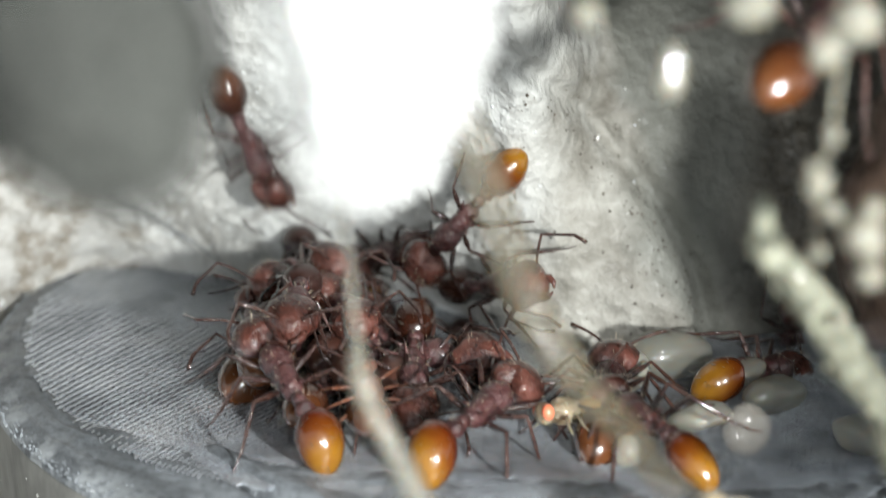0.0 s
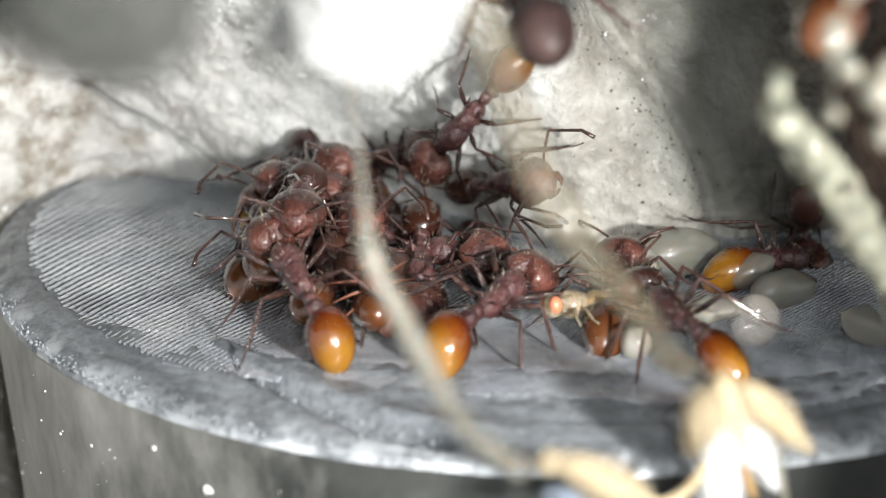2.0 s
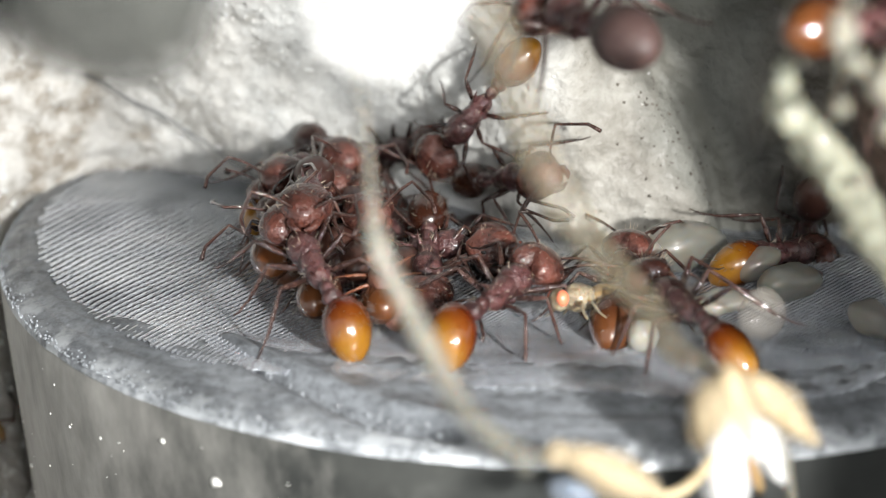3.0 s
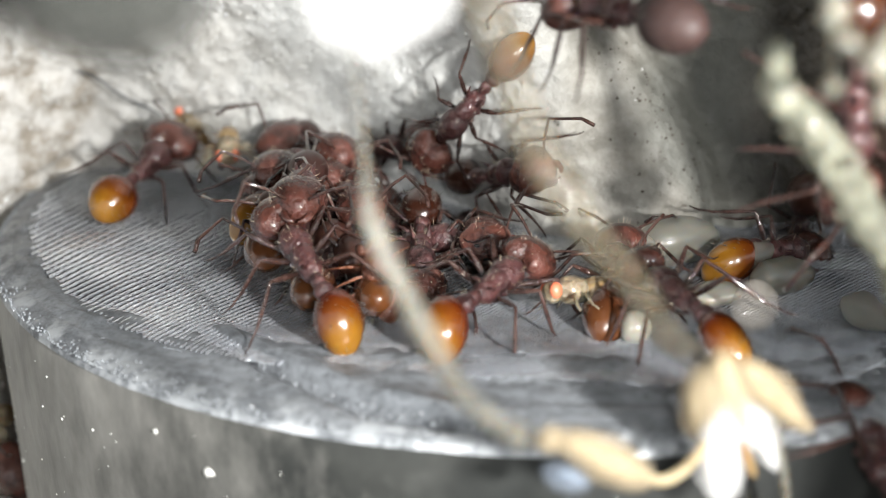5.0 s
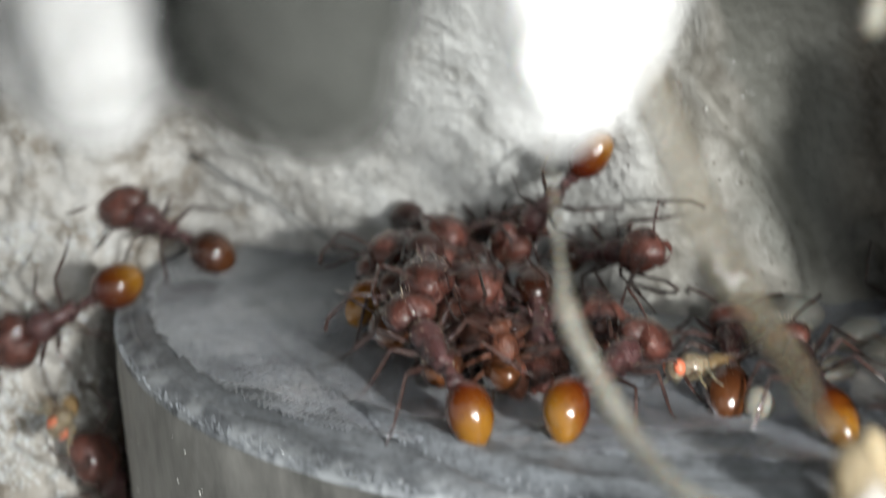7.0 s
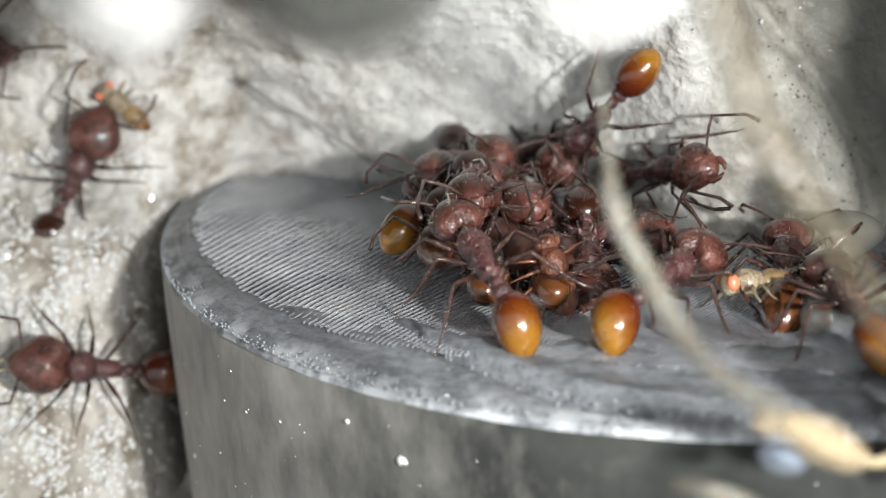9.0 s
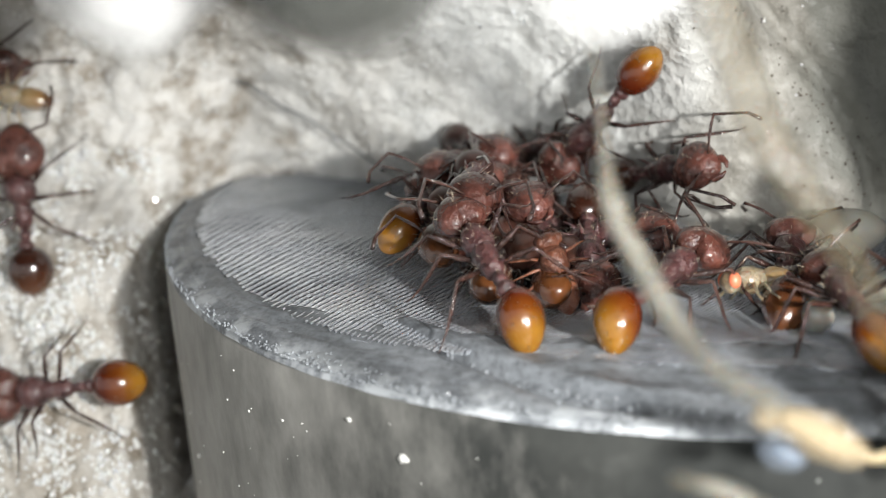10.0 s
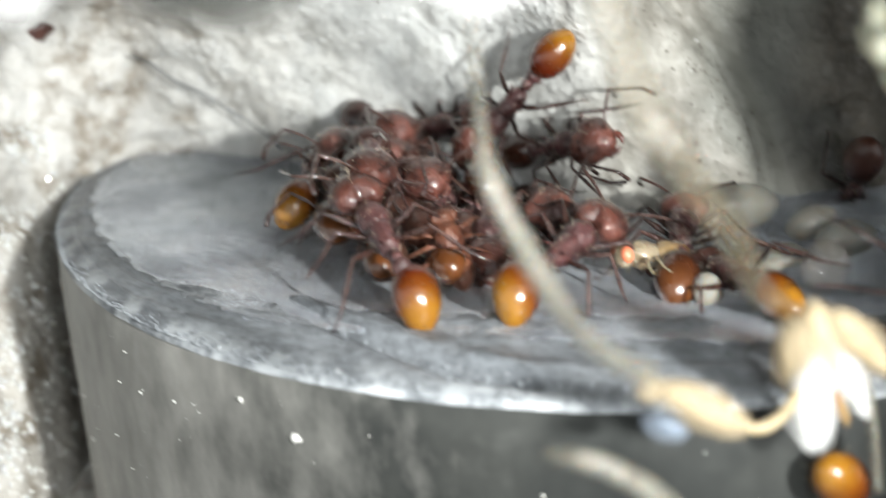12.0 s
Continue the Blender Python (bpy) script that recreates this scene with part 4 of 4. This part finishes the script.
still_ant("P6", -7.42, -9.26, -0.06, 0.163, 0.98, -0.113, 0.177, 0.083, 0.981)
still_ant("P7", -3.32, -5.98, -0.7, 0.076, -0.966, 0.1, 0.424, 0.051, 0.904)
still_ant("A22", -7.89, -6.09, 0.9, 0.575, 0.756, -0.312, 0.648, -0.188, 0.738)
still_ant("A12", 7.9, -5.0, 0.3, 0.154, 0.637, -0.756, -0.833, -0.328, -0.446)
still_ant("A8", -1.49, -5.27, 1.77, 0.481, -0.836, 0.264, -0.791, -0.283, 0.542)
still_ant("A19", -5.51, -0.51, 1.59, 0.828, -0.527, 0.193, -0.548, -0.685, 0.48)
still_ant("Q1", -8.52, -1.95, 0.91, 0.314, -0.901, 0.1, 0.571, 0.059, 0.819)
still_ant("Q3", -6.66, -6.22, 1.11, 0.293, -0.954, 0.058, -0.283, -0.029, 0.959)
still_ant("Q4", -9.3, -7.08, 0.85, -0.105, 0.987, 0.125, -0.032, -0.129, 0.991)
still_ant("Q5", -6.26, -6.8, -0.02, 0.26, 0.957, -0.132, 0.259, 0.062, 0.964)
still_ant("R1", -8.06, -2.68, 1.66, 0.34, -0.939, 0.1, 0.215, 0.022, 0.976)
still_ant("R2", -8.52, -3.91, 1.46, -0.391, -0.92, 0.1, 0.025, 0.05, 0.998)
still_ant("R3", -7.86, -3.74, 1.1, 0.11, -0.988, 0.1, 0.164, 0.099, 0.981)
still_ant("R5", -8.06, -8.88, 2.2, 0.019, -0.999, 0.035, 0.075, 0.036, 0.997)
still_ant("R6", -6.87, -3.81, 0.89, -0.127, -0.982, 0.1, -0.202, 0.099, 0.974)
still_ant("A30", 0.45, -10.7, 0.1, 0.25, 0.95, 0.05, 0.0, -0.1, 1.0)
still_ant("A31", -4.4, -8.1, 0.25, 0.85, -0.3, 0.1, 0.0, -0.3, 0.95)
still_ant("A25", 2.26, -18.17, -3.7, 0.431, 0.503, -0.749, 0.901, -0.197, 0.386)
MOVERS = {}
for key in ("A13", "A21", "A11", "A14", "A15", "A16", "A18", "A20", "A9", "A10", "A1", "A6", "A3", "A7"):
    MOVERS[key] = build_ant("ant", "red-brown worker ant feeding in the crowd" if key in ("A1", "A6", "A3") else "red-brown worker ant walking over the plaster",
                            SHADED_PLUM if key == "A11" else BROWN if key in ("A21", "A15", "A13", "A20") else AMBER, seed=float(ord(key[-1]) % 7) + 2, reach=1.0, tilt=TILT.get(key, -12), yaw={"A6": 38, "A1": -14}.get(key, 0),
                            bulk=0.86 if key == "A9" else 1.1 if key == "A11" else 1.28 if key in ("A14", "A15", "A16") else 1.0,
                            legs=0.72 if key == "A7" else 1.0)
for winged, row in ((True, (-0.75, -12.4, 0.55, -0.93, -0.36, 0.1, 0.0, 0.35, 0.93)), (False, (-6.0, -11.6, 1.3, -0.25, 0.4, 0.8, 0.2, -0.8, 0.5))):
    fly = build_fly("fruit_fly", "pale dead fruit fly with red eyes held by an ant" if winged else "half-eaten reddish fruit fly among the ants", winged, None if winged else RED_BODY, None if winged else RED_BODY)
    fly.matrix_world = stand(*row)
CARRIED = {}
for key in ("A14", "A15", "A16"):
    CARRIED[key] = build_fly("fruit_fly", "pale dead fruit fly carried in an ant's jaws")
brood("larva", "glossy white larva beside an ant", (1.4, -9.2, 0.85), (0.55, 0.5, 0.6), (0, 0, 20), LARVA)
brood("larva", "large translucent grey larva behind an ant", (2.7, -8.0, 0.8), (1.35, 0.8, 0.75), (0, 0, 10), LARVA_GREY)
brood("larva", "white larva on the mesh under an ant", (0.55, -13.6, 0.5), (0.42, 0.38, 0.42), (0, 0, 0), LARVA)
brood("larva", "flat pale cocoon scrap on the mesh", (6.5, -13.4, 0.55), (0.75, 0.5, 0.4), (0, 30, 0), LARVA, 0.3)
brood("larva", "pale cocoon scrap among the ants", (2.75, -11.9, 0.55), (0.9, 0.45, 0.3), (0, -15, -20), LARVA, 0.25)
brood("larva", "pale cocoon scrap among the ants", (5.06, -10.7, 0.6), (1.0, 0.55, 0.52), (0, 0, 25), LARVA_GREY, 0.2)
brood("larva", "smooth cream larva at the back of the mesh", (4.45, -9.5, 0.75), (0.75, 0.5, 0.42), (0, -25, 5), LARVA_GREY, 0.06)
brood("pupa", "clear round pupa with wet glints", (3.6, -13.3, 0.85), (0.62, 0.45, 0.72), (0, 10, 0), PUPA, 0.06)


def swing_legs(ant, rows):
    """Tripod gait: each leg swings about its hip while the ant travels."""
    times = [i * 0.2 for i in range(61)]
    travel = []
    for t in times:
        k = max(i for i, r in enumerate(rows) if r[0] <= t + 1e-6)
        a, b = rows[min(k, len(rows) - 2)], rows[min(k, len(rows) - 2) + 1]
        travel.append((Vector(b[1:4]) - Vector(a[1:4])).length / (b[0] - a[0]))
    for leg in ant.children:
        if "hip" not in leg.keys():
            continue
        hip = Vector(leg["hip"])
        beat = math.pi * ((int(leg["index"]) + (leg["side"] > 0)) % 2)
        keys, phase = [], 0.0
        for t, speed in zip(times, travel):
            phase += min(speed, 6.0) * 0.35
            turn = math.degrees(0.28 * min(1.0, 0.15 + speed / 3.0) * math.sin(phase + beat)) * leg["side"]
            keys.append((t, Matrix.Translation(hip) @ pose(0, 0, 0, 0, 0, turn) @ Matrix.Translation(-hip)))
        walk(leg, keys)


def travel(key, rows):
    walk(MOVERS[key], [(t, stand(*row)) for t, *row in rows])
    swing_legs(MOVERS[key], rows)
    if key in CARRIED:
        # the carried fly rides at the jaws
        held = pose(3.55 * MM, 0.1 * MM, 0.25 * MM, 20, -10, 75)
        walk(CARRIED[key], [(t, stand(*row) @ held) for t, *row in rows])


def motions():
    travel("A7", [
        (0, -2.91, -4.58, 4.14, -0.597, 0.269, -0.756, -0.466, -0.883, 0.053),
        (5.2, -2.91, -4.58, 4.14, -0.597, 0.269, -0.756, -0.466, -0.883, 0.053),
        (6.5, -3.51, -4.23, 3.89, -0.597, 0.269, -0.756, -0.466, -0.883, 0.053),
        (7.5, -3.86, -3.98, 3.49, -0.597, 0.269, -0.756, -0.466, -0.883, 0.053),
        (10.5, -3.86, -3.98, 3.59, -0.597, 0.269, -0.756, -0.466, -0.883, 0.053),
        (12, -3.41, -4.38, 3.39, -0.597, 0.269, -0.756, -0.466, -0.883, 0.053),
    ])
    travel("A20", [
        (0, 3.18, -16.81, 10.52, 0.526, 0.823, 0.213, 0.33, -0.428, 0.841),
        (1.5, 4.22, -16.83, 9.36, 0.537, 0.811, 0.231, 0.318, -0.449, 0.835),
        (2.5, 3.62, -16.89, 8.75, 0.599, 0.794, 0.107, 0.417, -0.423, 0.805),
        (3.3, 3.79, -16.55, 7.84, 0.65, 0.62, -0.35, 0.5, -0.62, 0.5),
        (4.5, 3.96, -16.2, 6.92, 0.08, 0.25, -0.96, 0.35, -0.92, -0.2),
        (5, 3.98, -16.2, 6.67, 0.08, 0.25, -0.96, 0.35, -0.92, -0.2),
        (5.5, 4.09, -16.2, 6.67, 0.08, 0.25, -0.96, 0.35, -0.92, -0.2),
        (5.8, 3.7, -16.2, 4.28, 0.08, 0.25, -0.96, 0.35, -0.92, -0.2),
        (6, 4.14, -16.2, 2.45, 0.08, 0.25, -0.96, 0.35, -0.92, -0.2),
        (12, 4.14, -16.2, 2.45, 0.08, 0.25, -0.96, 0.35, -0.92, -0.2),
    ])
    travel("A13", [
        (0, 6.6, -18.6, -4.2, 0.05, 0.99, 0.1, 0.64, -0.1, 0.76),
        (3.5, 4.9, -18.6, -3.2, 0.05, 0.99, 0.1, 0.64, -0.1, 0.76),
        (4.5, 4.18, -18.6, -2.15, 0.05, 0.99, 0.1, 0.64, -0.1, 0.76),
        (5, 4.2, -18.6, -1.11, 0.05, 0.99, 0.1, 0.64, -0.1, 0.76),
        (5.5, 3.65, -18.6, -0.71, 0.0, 0.99, 0.15, 0.64, -0.1, 0.76),
        (6, 3.75, -18.6, 0.75, 0.1, 0.97, 0.25, 0.64, -0.15, 0.76),
        (6.6, 5.2, -18.4, 1.2, 0.3, 0.93, 0.2, 0.6, -0.15, 0.78),
        (9.5, 7.4, -17.6, 0.4, 0.4, 0.9, 0.1, 0.55, -0.15, 0.8),
        (12, 7.6, -17.2, 0.2, 0.4, 0.9, 0.1, 0.55, -0.15, 0.8),
    ])
    travel("A9", [
        (0, 1.15, -13.11, 0.37, -0.352, 0.986, -0.066, -0.292, 0.019, 0.956),
        (2, 1.58, -13.65, 0.5, -0.321, 0.993, -0.009, -0.277, -0.026, 0.961),
        (5, 1.66, -13.61, 0.6, -0.323, 0.992, 0.033, -0.273, -0.066, 0.96),
        (6.2, 1.47, -13.52, 0.56, 0.006, 1, 0.021, -0.214, -0.019, 0.977),
        (7.1, 1.97, -13.43, 0.56, 0.002, 1, 0.018, -0.25, -0.017, 0.968),
        (7.6, 1.32, -14.38, 0.56, -0.007, 1, 0.018, -0.252, -0.02, 0.968),
        (9.5, 1.29, -14.14, 0.46, -0.008, 1, -0.025, -0.26, 0.022, 0.965),
        (10.5, 1.19, -14.24, 0.51, -0.038, 0.999, -0.006, -0.272, -0.004, 0.962),
        (12, 1.62, -13.44, -0.01, -0.161, 0.953, -0.255, -0.467, 0.154, 0.871),
    ])
    travel("A10", [
        (0, 4.92, -8.39, -0.27, 0.674, 0.642, -0.366, 0.595, -0.177, 0.784),
        (2, 5.19, -8.02, -0.18, 0.718, 0.612, -0.331, 0.574, -0.253, 0.778),
        (5, 5.14, -8.31, -0.16, 0.718, 0.617, -0.323, 0.571, -0.256, 0.78),
        (5.5, 5.82, -9.82, -0.43, 0.661, 0.588, -0.466, 0.69, -0.231, 0.686),
        (6.2, 5.64, -13.98, -0.51, 0.621, 0.62, -0.479, 0.655, -0.076, 0.752),
        (7.6, 4.82, -16.08, -0.43, 0.637, 0.643, -0.426, 0.577, -0.031, 0.816),
        (12, 6.3, -17.41, -0.44, 0.655, 0.623, -0.427, 0.572, -0.041, 0.819),
    ])
    travel("A1", [
        (0, -8.04, -11.53, 1.26, -0.439, 0.849, 0.293, -0.081, -0.362, 0.929),
        (1, -7.91, -11.98, 1.26, -0.434, 0.852, 0.292, -0.079, -0.358, 0.93),
        (2, -7.88, -11.93, 1.28, -0.421, 0.856, 0.301, -0.083, -0.366, 0.927),
        (2.7, -7.66, -11.7, 1.31, -0.418, 0.853, 0.312, -0.083, -0.378, 0.922),
        (4.5, -7.73, -11.66, 1.32, -0.42, 0.849, 0.32, -0.078, -0.386, 0.919),
        (5, -7.7, -11.85, 1.32, -0.418, 0.85, 0.32, -0.082, -0.387, 0.919),
        (6.2, -7.75, -12.53, 1.17, -0.386, 0.887, 0.255, -0.118, -0.322, 0.939),
        (7.6, -7.69, -12.65, 1.29, -0.354, 0.884, 0.305, -0.13, -0.369, 0.92),
        (9.5, -7.69, -12.34, 1.35, -0.355, 0.875, 0.33, -0.122, -0.393, 0.911),
        (10.5, -7.57, -12.27, 1.36, -0.357, 0.872, 0.334, -0.12, -0.398, 0.91),
        (12, -7.58, -12.38, 1.35, -0.362, 0.871, 0.332, -0.108, -0.393, 0.913),
    ])
    travel("A6", [
        (0, -3.29, -12.5, 0.56, 0.55, 0.835, -0.01, 0.324, -0.202, 0.924),
        (2, -3.11, -12.47, 0.63, 0.556, 0.831, 0.019, 0.312, -0.231, 0.922),
        (4.5, -3.21, -12.36, 0.65, 0.557, 0.83, 0.027, 0.311, -0.239, 0.92),
        (5, -3.19, -12.55, 0.66, 0.556, 0.83, 0.034, 0.308, -0.244, 0.919),
        (6.2, -3.51, -12.82, 0.6, 0.554, 0.832, 0.01, 0.308, -0.216, 0.926),
        (7.6, -3.34, -12.73, 0.73, 0.62, 0.782, 0.064, 0.266, -0.286, 0.921),
        (9.5, -3.35, -12.68, 0.73, 0.617, 0.784, 0.066, 0.267, -0.288, 0.92),
        (10.5, -3.3, -12.71, 0.73, 0.616, 0.785, 0.065, 0.268, -0.287, 0.92),
        (12, -3.19, -12.54, 0.73, 0.612, 0.788, 0.066, 0.279, -0.294, 0.914),
    ])
    travel("A3", [
        (0, -8.59, -4.61, 1.07, 0.366, 0.925, -0.101, 0.423, -0.068, 0.904),
        (2, -8.99, -3.37, 1.16, 0.38, 0.923, -0.058, 0.42, -0.116, 0.9),
        (5, -9.14, -5.24, 1.12, 0.348, 0.934, -0.079, 0.421, -0.081, 0.903),
        (6.2, -9.34, -5.22, 1.1, 0.356, 0.93, -0.087, 0.416, -0.075, 0.906),
        (7.6, -9.03, -5.89, 1.14, 0.422, 0.904, -0.067, 0.406, -0.122, 0.906),
        (9.5, -9.52, -6.24, 1.13, 0.408, 0.91, -0.073, 0.412, -0.112, 0.904),
        (10.5, -9.56, -6.23, 1.13, 0.405, 0.911, -0.073, 0.413, -0.111, 0.904),
        (12, -9.6, -6.01, 1.13, 0.385, 0.92, -0.076, 0.421, -0.102, 0.902),
    ])
    travel("A21", [
        (0, -9.42, -2, 6.58, 0.268, 0.438, -0.858, -0.344, -0.789, -0.51),
        (0.3, -9.77, -3.75, 9.85, 0.144, 0.51, -0.848, -0.346, -0.777, -0.526),
        (0.8, -9.6, -3.77, 9.72, 0.044, 0.545, -0.837, -0.351, -0.776, -0.523),
        (1.5, -8.85, -5.49, 11.15, -0.045, 0.773, -0.633, -0.384, -0.599, -0.703),
        (3, -9.71, -6.59, 13.33, -0.038, 0.534, -0.844, -0.014, -0.845, -0.534),
        (12, -11.76, -6.23, 13.24, -0.066, 0.844, -0.532, -0.567, -0.471, -0.676),
    ])
    travel("A11", [
        (0, -3.96, -14.04, 13.64, -0.142, 0.946, 0.291, -0.074, -0.303, 0.95),
        (1.5, -2.94, -14.07, 10.38, -0.175, 0.971, 0.163, -0.122, -0.186, 0.975),
        (2, -2.37, -14.07, 8.42, -0.152, 0.975, 0.165, -0.106, -0.182, 0.978),
        (2.5, -1.59, -14.16, 7.69, -0.29, 0.956, 0.04, -0.247, -0.115, 0.962),
        (4.5, -0.2, -14.27, 7.65, -0.335, 0.937, -0.098, -0.36, -0.031, 0.933),
        (5.5, 0.1, -14.25, 7.66, -0.388, 0.921, -0.04, -0.359, -0.112, 0.927),
        (6.2, -0.23, -14.24, 8.09, -0.257, 0.963, -0.082, -0.282, 0.006, 0.96),
        (7.1, 0.98, -14.03, 12.83, -0.026, 0.966, 0.257, -0.015, -0.258, 0.966),
        (12, -0.04, -14.09, 11.01, -0.065, 0.994, 0.093, -0.054, -0.097, 0.994),
    ])
    travel("A14", [
        (0, -8, -3.8, 0.1, 0.3, 0.95, 0, 0.05, -0.1, 0.99),
        (2.7, -8, -3.8, 0.1, 0.3, 0.95, 0, 0.05, -0.1, 0.99),
        (4.5, -14.84, -1.47, 0.82, 0.426, 0.896, 0.121, 0.402, -0.308, 0.863),
        (5, -14.27, -1.03, 0.96, 0.315, 0.93, 0.191, 0.338, -0.298, 0.893),
        (5.5, -14.4, -0.66, 0.97, 0.451, 0.874, 0.184, 0.367, -0.369, 0.854),
        (5.8, -15.3, -1.19, 0.44, -0.114, 0.992, -0.049, -0.264, 0.017, 0.964),
        (6, -16.6, -0.8, 0.8, -0.55, 0.8, 0.1, -0.1, -0.3, 0.93),
        (6.2, -18.95, -0.36, 1.08, -0.926, 0.287, 0.247, 0.063, -0.528, 0.847),
        (6.5, -19.62, -1.5, 0.87, -0.975, 0.094, -0.201, -0.19, -0.819, 0.541),
        (6.8, -19.56, -2.47, 0.32, -0.729, 0.389, -0.563, -0.515, -0.854, 0.076),
        (7.1, -21.11, -3.55, -0.29, -0.906, -0.181, -0.383, 0.055, -0.947, 0.318),
        (7.6, -24.63, -4.51, -2.55, -0.907, -0.124, -0.403, -0.054, -0.913, 0.404),
        (9.5, -30.36, -4.77, -3.1, -0.966, -0.077, -0.248, -0.043, -0.894, 0.446),
        (12, -28.76, -4.98, -3.49, -0.941, -0.123, -0.314, -0.038, -0.886, 0.462),
    ])
    travel("A15", [
        (0, -8.8, -6.2, -0.2, 0.4, 0.91, 0, 0.05, -0.1, 0.99),
        (2.7, -8.8, -6.2, -0.2, 0.4, 0.91, 0, 0.05, -0.1, 0.99),
        (3.3, -8.3, -4.2, 0.3, -0.5, 0.85, 0.1, 0.02, -0.2, 0.95),
        (3.9, -7.9, -2.2, 0.7, -0.95, 0.2, 0.2, 0, -0.4, 0.9),
        (4.5, -7.6, -0.22, 0.88, -0.75, -0.6, 0.25, 0, -0.5, 0.85),
        (5, -8.13, 0.1, 1.05, -0.85, -0.4, 0.2, 0, -0.5, 0.85),
        (5.5, -8.9, 0.34, 1.03, -0.9, -0.2, 0.15, 0, -0.5, 0.85),
        (6, -11.33, 0.33, 0.89, -0.92, 0.1, 0.15, -0.1, -0.5, 0.85),
        (6.5, -13.69, -0.65, 0.94, -0.75, 0.55, 0.25, -0.45, -0.45, 0.75),
        (6.8, -16.15, 1.56, 1.52, -0.788, 0.57, 0.233, -0.349, -0.725, 0.594),
        (7.1, -18.44, 0.39, 1.42, -0.895, 0.24, 0.377, 0.175, -0.587, 0.79),
        (7.6, -19.43, -2.54, 0.32, -0.745, 0.39, -0.542, -0.475, -0.88, 0.02),
        (9.3, -22.5, 0.14, 1.7, 0.601, 0.163, 0.782, 0.038, -0.984, 0.176),
        (9.5, -22.64, -3.36, 1.17, 0.163, 0.271, 0.949, 0.009, -0.962, 0.273),
        (10, -23.57, -1.99, 1.24, -0.023, 0.24, 0.971, -0.001, -0.971, 0.24),
        (10.5, -25.06, 0.26, 2.76, -0.02, 0.165, 0.986, -0.001, -0.986, 0.165),
        (11, -26.92, 0.44, 4.14, -0.187, 0.155, 0.97, -0.011, -0.988, 0.156),
        (12, -25.19, 0.48, 4.89, -0.247, 0.133, 0.96, -0.009, -0.991, 0.135),
    ])
    travel("A16", [
        (0, -22.15, -6.83, -6.26, -0.139, 0.65, 0.747, -0.008, -0.755, 0.656),
        (4.5, -19.67, -7.12, -8.99, -0.06, 0.645, 0.762, 0.966, -0.155, 0.207),
        (5, -19.31, -5.11, -9.58, -0.148, 0.213, 0.966, 0.967, -0.174, 0.186),
        (5.5, -19.27, -4.88, -9.56, -0.166, 0.185, 0.969, 0.964, -0.176, 0.199),
        (6.2, -19.8, -5.49, -6.9, -0.198, -0.149, 0.969, 0.965, -0.203, 0.166),
        (6.5, -20.03, -5.47, -5.83, -0.232, -0.077, 0.97, 0.948, -0.241, 0.208),
        (6.8, -19.9, -4.53, -5.78, -0.217, -0.262, 0.94, 0.963, -0.215, 0.163),
        (7.1, -19.87, -4.62, -6.02, -0.235, -0.424, 0.874, 0.965, -0.212, 0.157),
        (7.6, -20.26, -5.83, -6.18, -0.352, -0.587, 0.729, 0.933, -0.279, 0.227),
        (9.3, -21.45, -4.74, -3.79, -0.974, -0.154, 0.166, 0.216, -0.855, 0.472),
        (9.5, -21.64, -5.05, -3.91, -0.994, -0.017, 0.105, 0.067, -0.866, 0.495),
        (10, -22.32, -5.55, -4.45, -0.996, 0.001, -0.087, -0.046, -0.853, 0.519),
        (10.2, -22.42, -6.36, -5.64, -0.841, -0.263, -0.473, -0.045, -0.837, 0.546),
        (10.5, -21.15, -9.32, -5.66, 0.128, -0.992, 0.003, -0.045, -0.003, 0.999),
        (10.8, -19.9, -8.88, -5.7, 0.636, -0.768, 0.077, -0.219, -0.084, 0.972),
        (11.2, -19.93, -9.18, -5.84, 0.492, -0.869, 0.054, -0.177, -0.039, 0.984),
        (11.6, -22.82, -7.19, -6.79, -0.987, -0.048, -0.154, -0.057, -0.791, 0.609),
        (12, -25.67, -7.38, -7.63, -0.869, -0.263, -0.419, -0.059, -0.785, 0.616),
    ])
    travel("A18", [
        (0, -18.61, -2.89, 14.27, 0.487, 0.747, -0.453, 0.601, -0.663, -0.447),
        (9.5, -26.11, -0.02, 7.3, 0.807, 0.357, -0.47, 0.052, -0.836, -0.546),
        (10.5, -25.43, 0.17, 6.97, 0.822, 0.327, -0.467, 0.033, -0.845, -0.534),
        (11.4, -22.99, 0.41, 7.26, 0.833, 0.244, -0.496, 0.052, -0.928, -0.369),
        (12, -21.16, 0.92, 6.99, 0.616, 0.599, -0.512, 0.538, -0.794, -0.283),
    ])


motions()
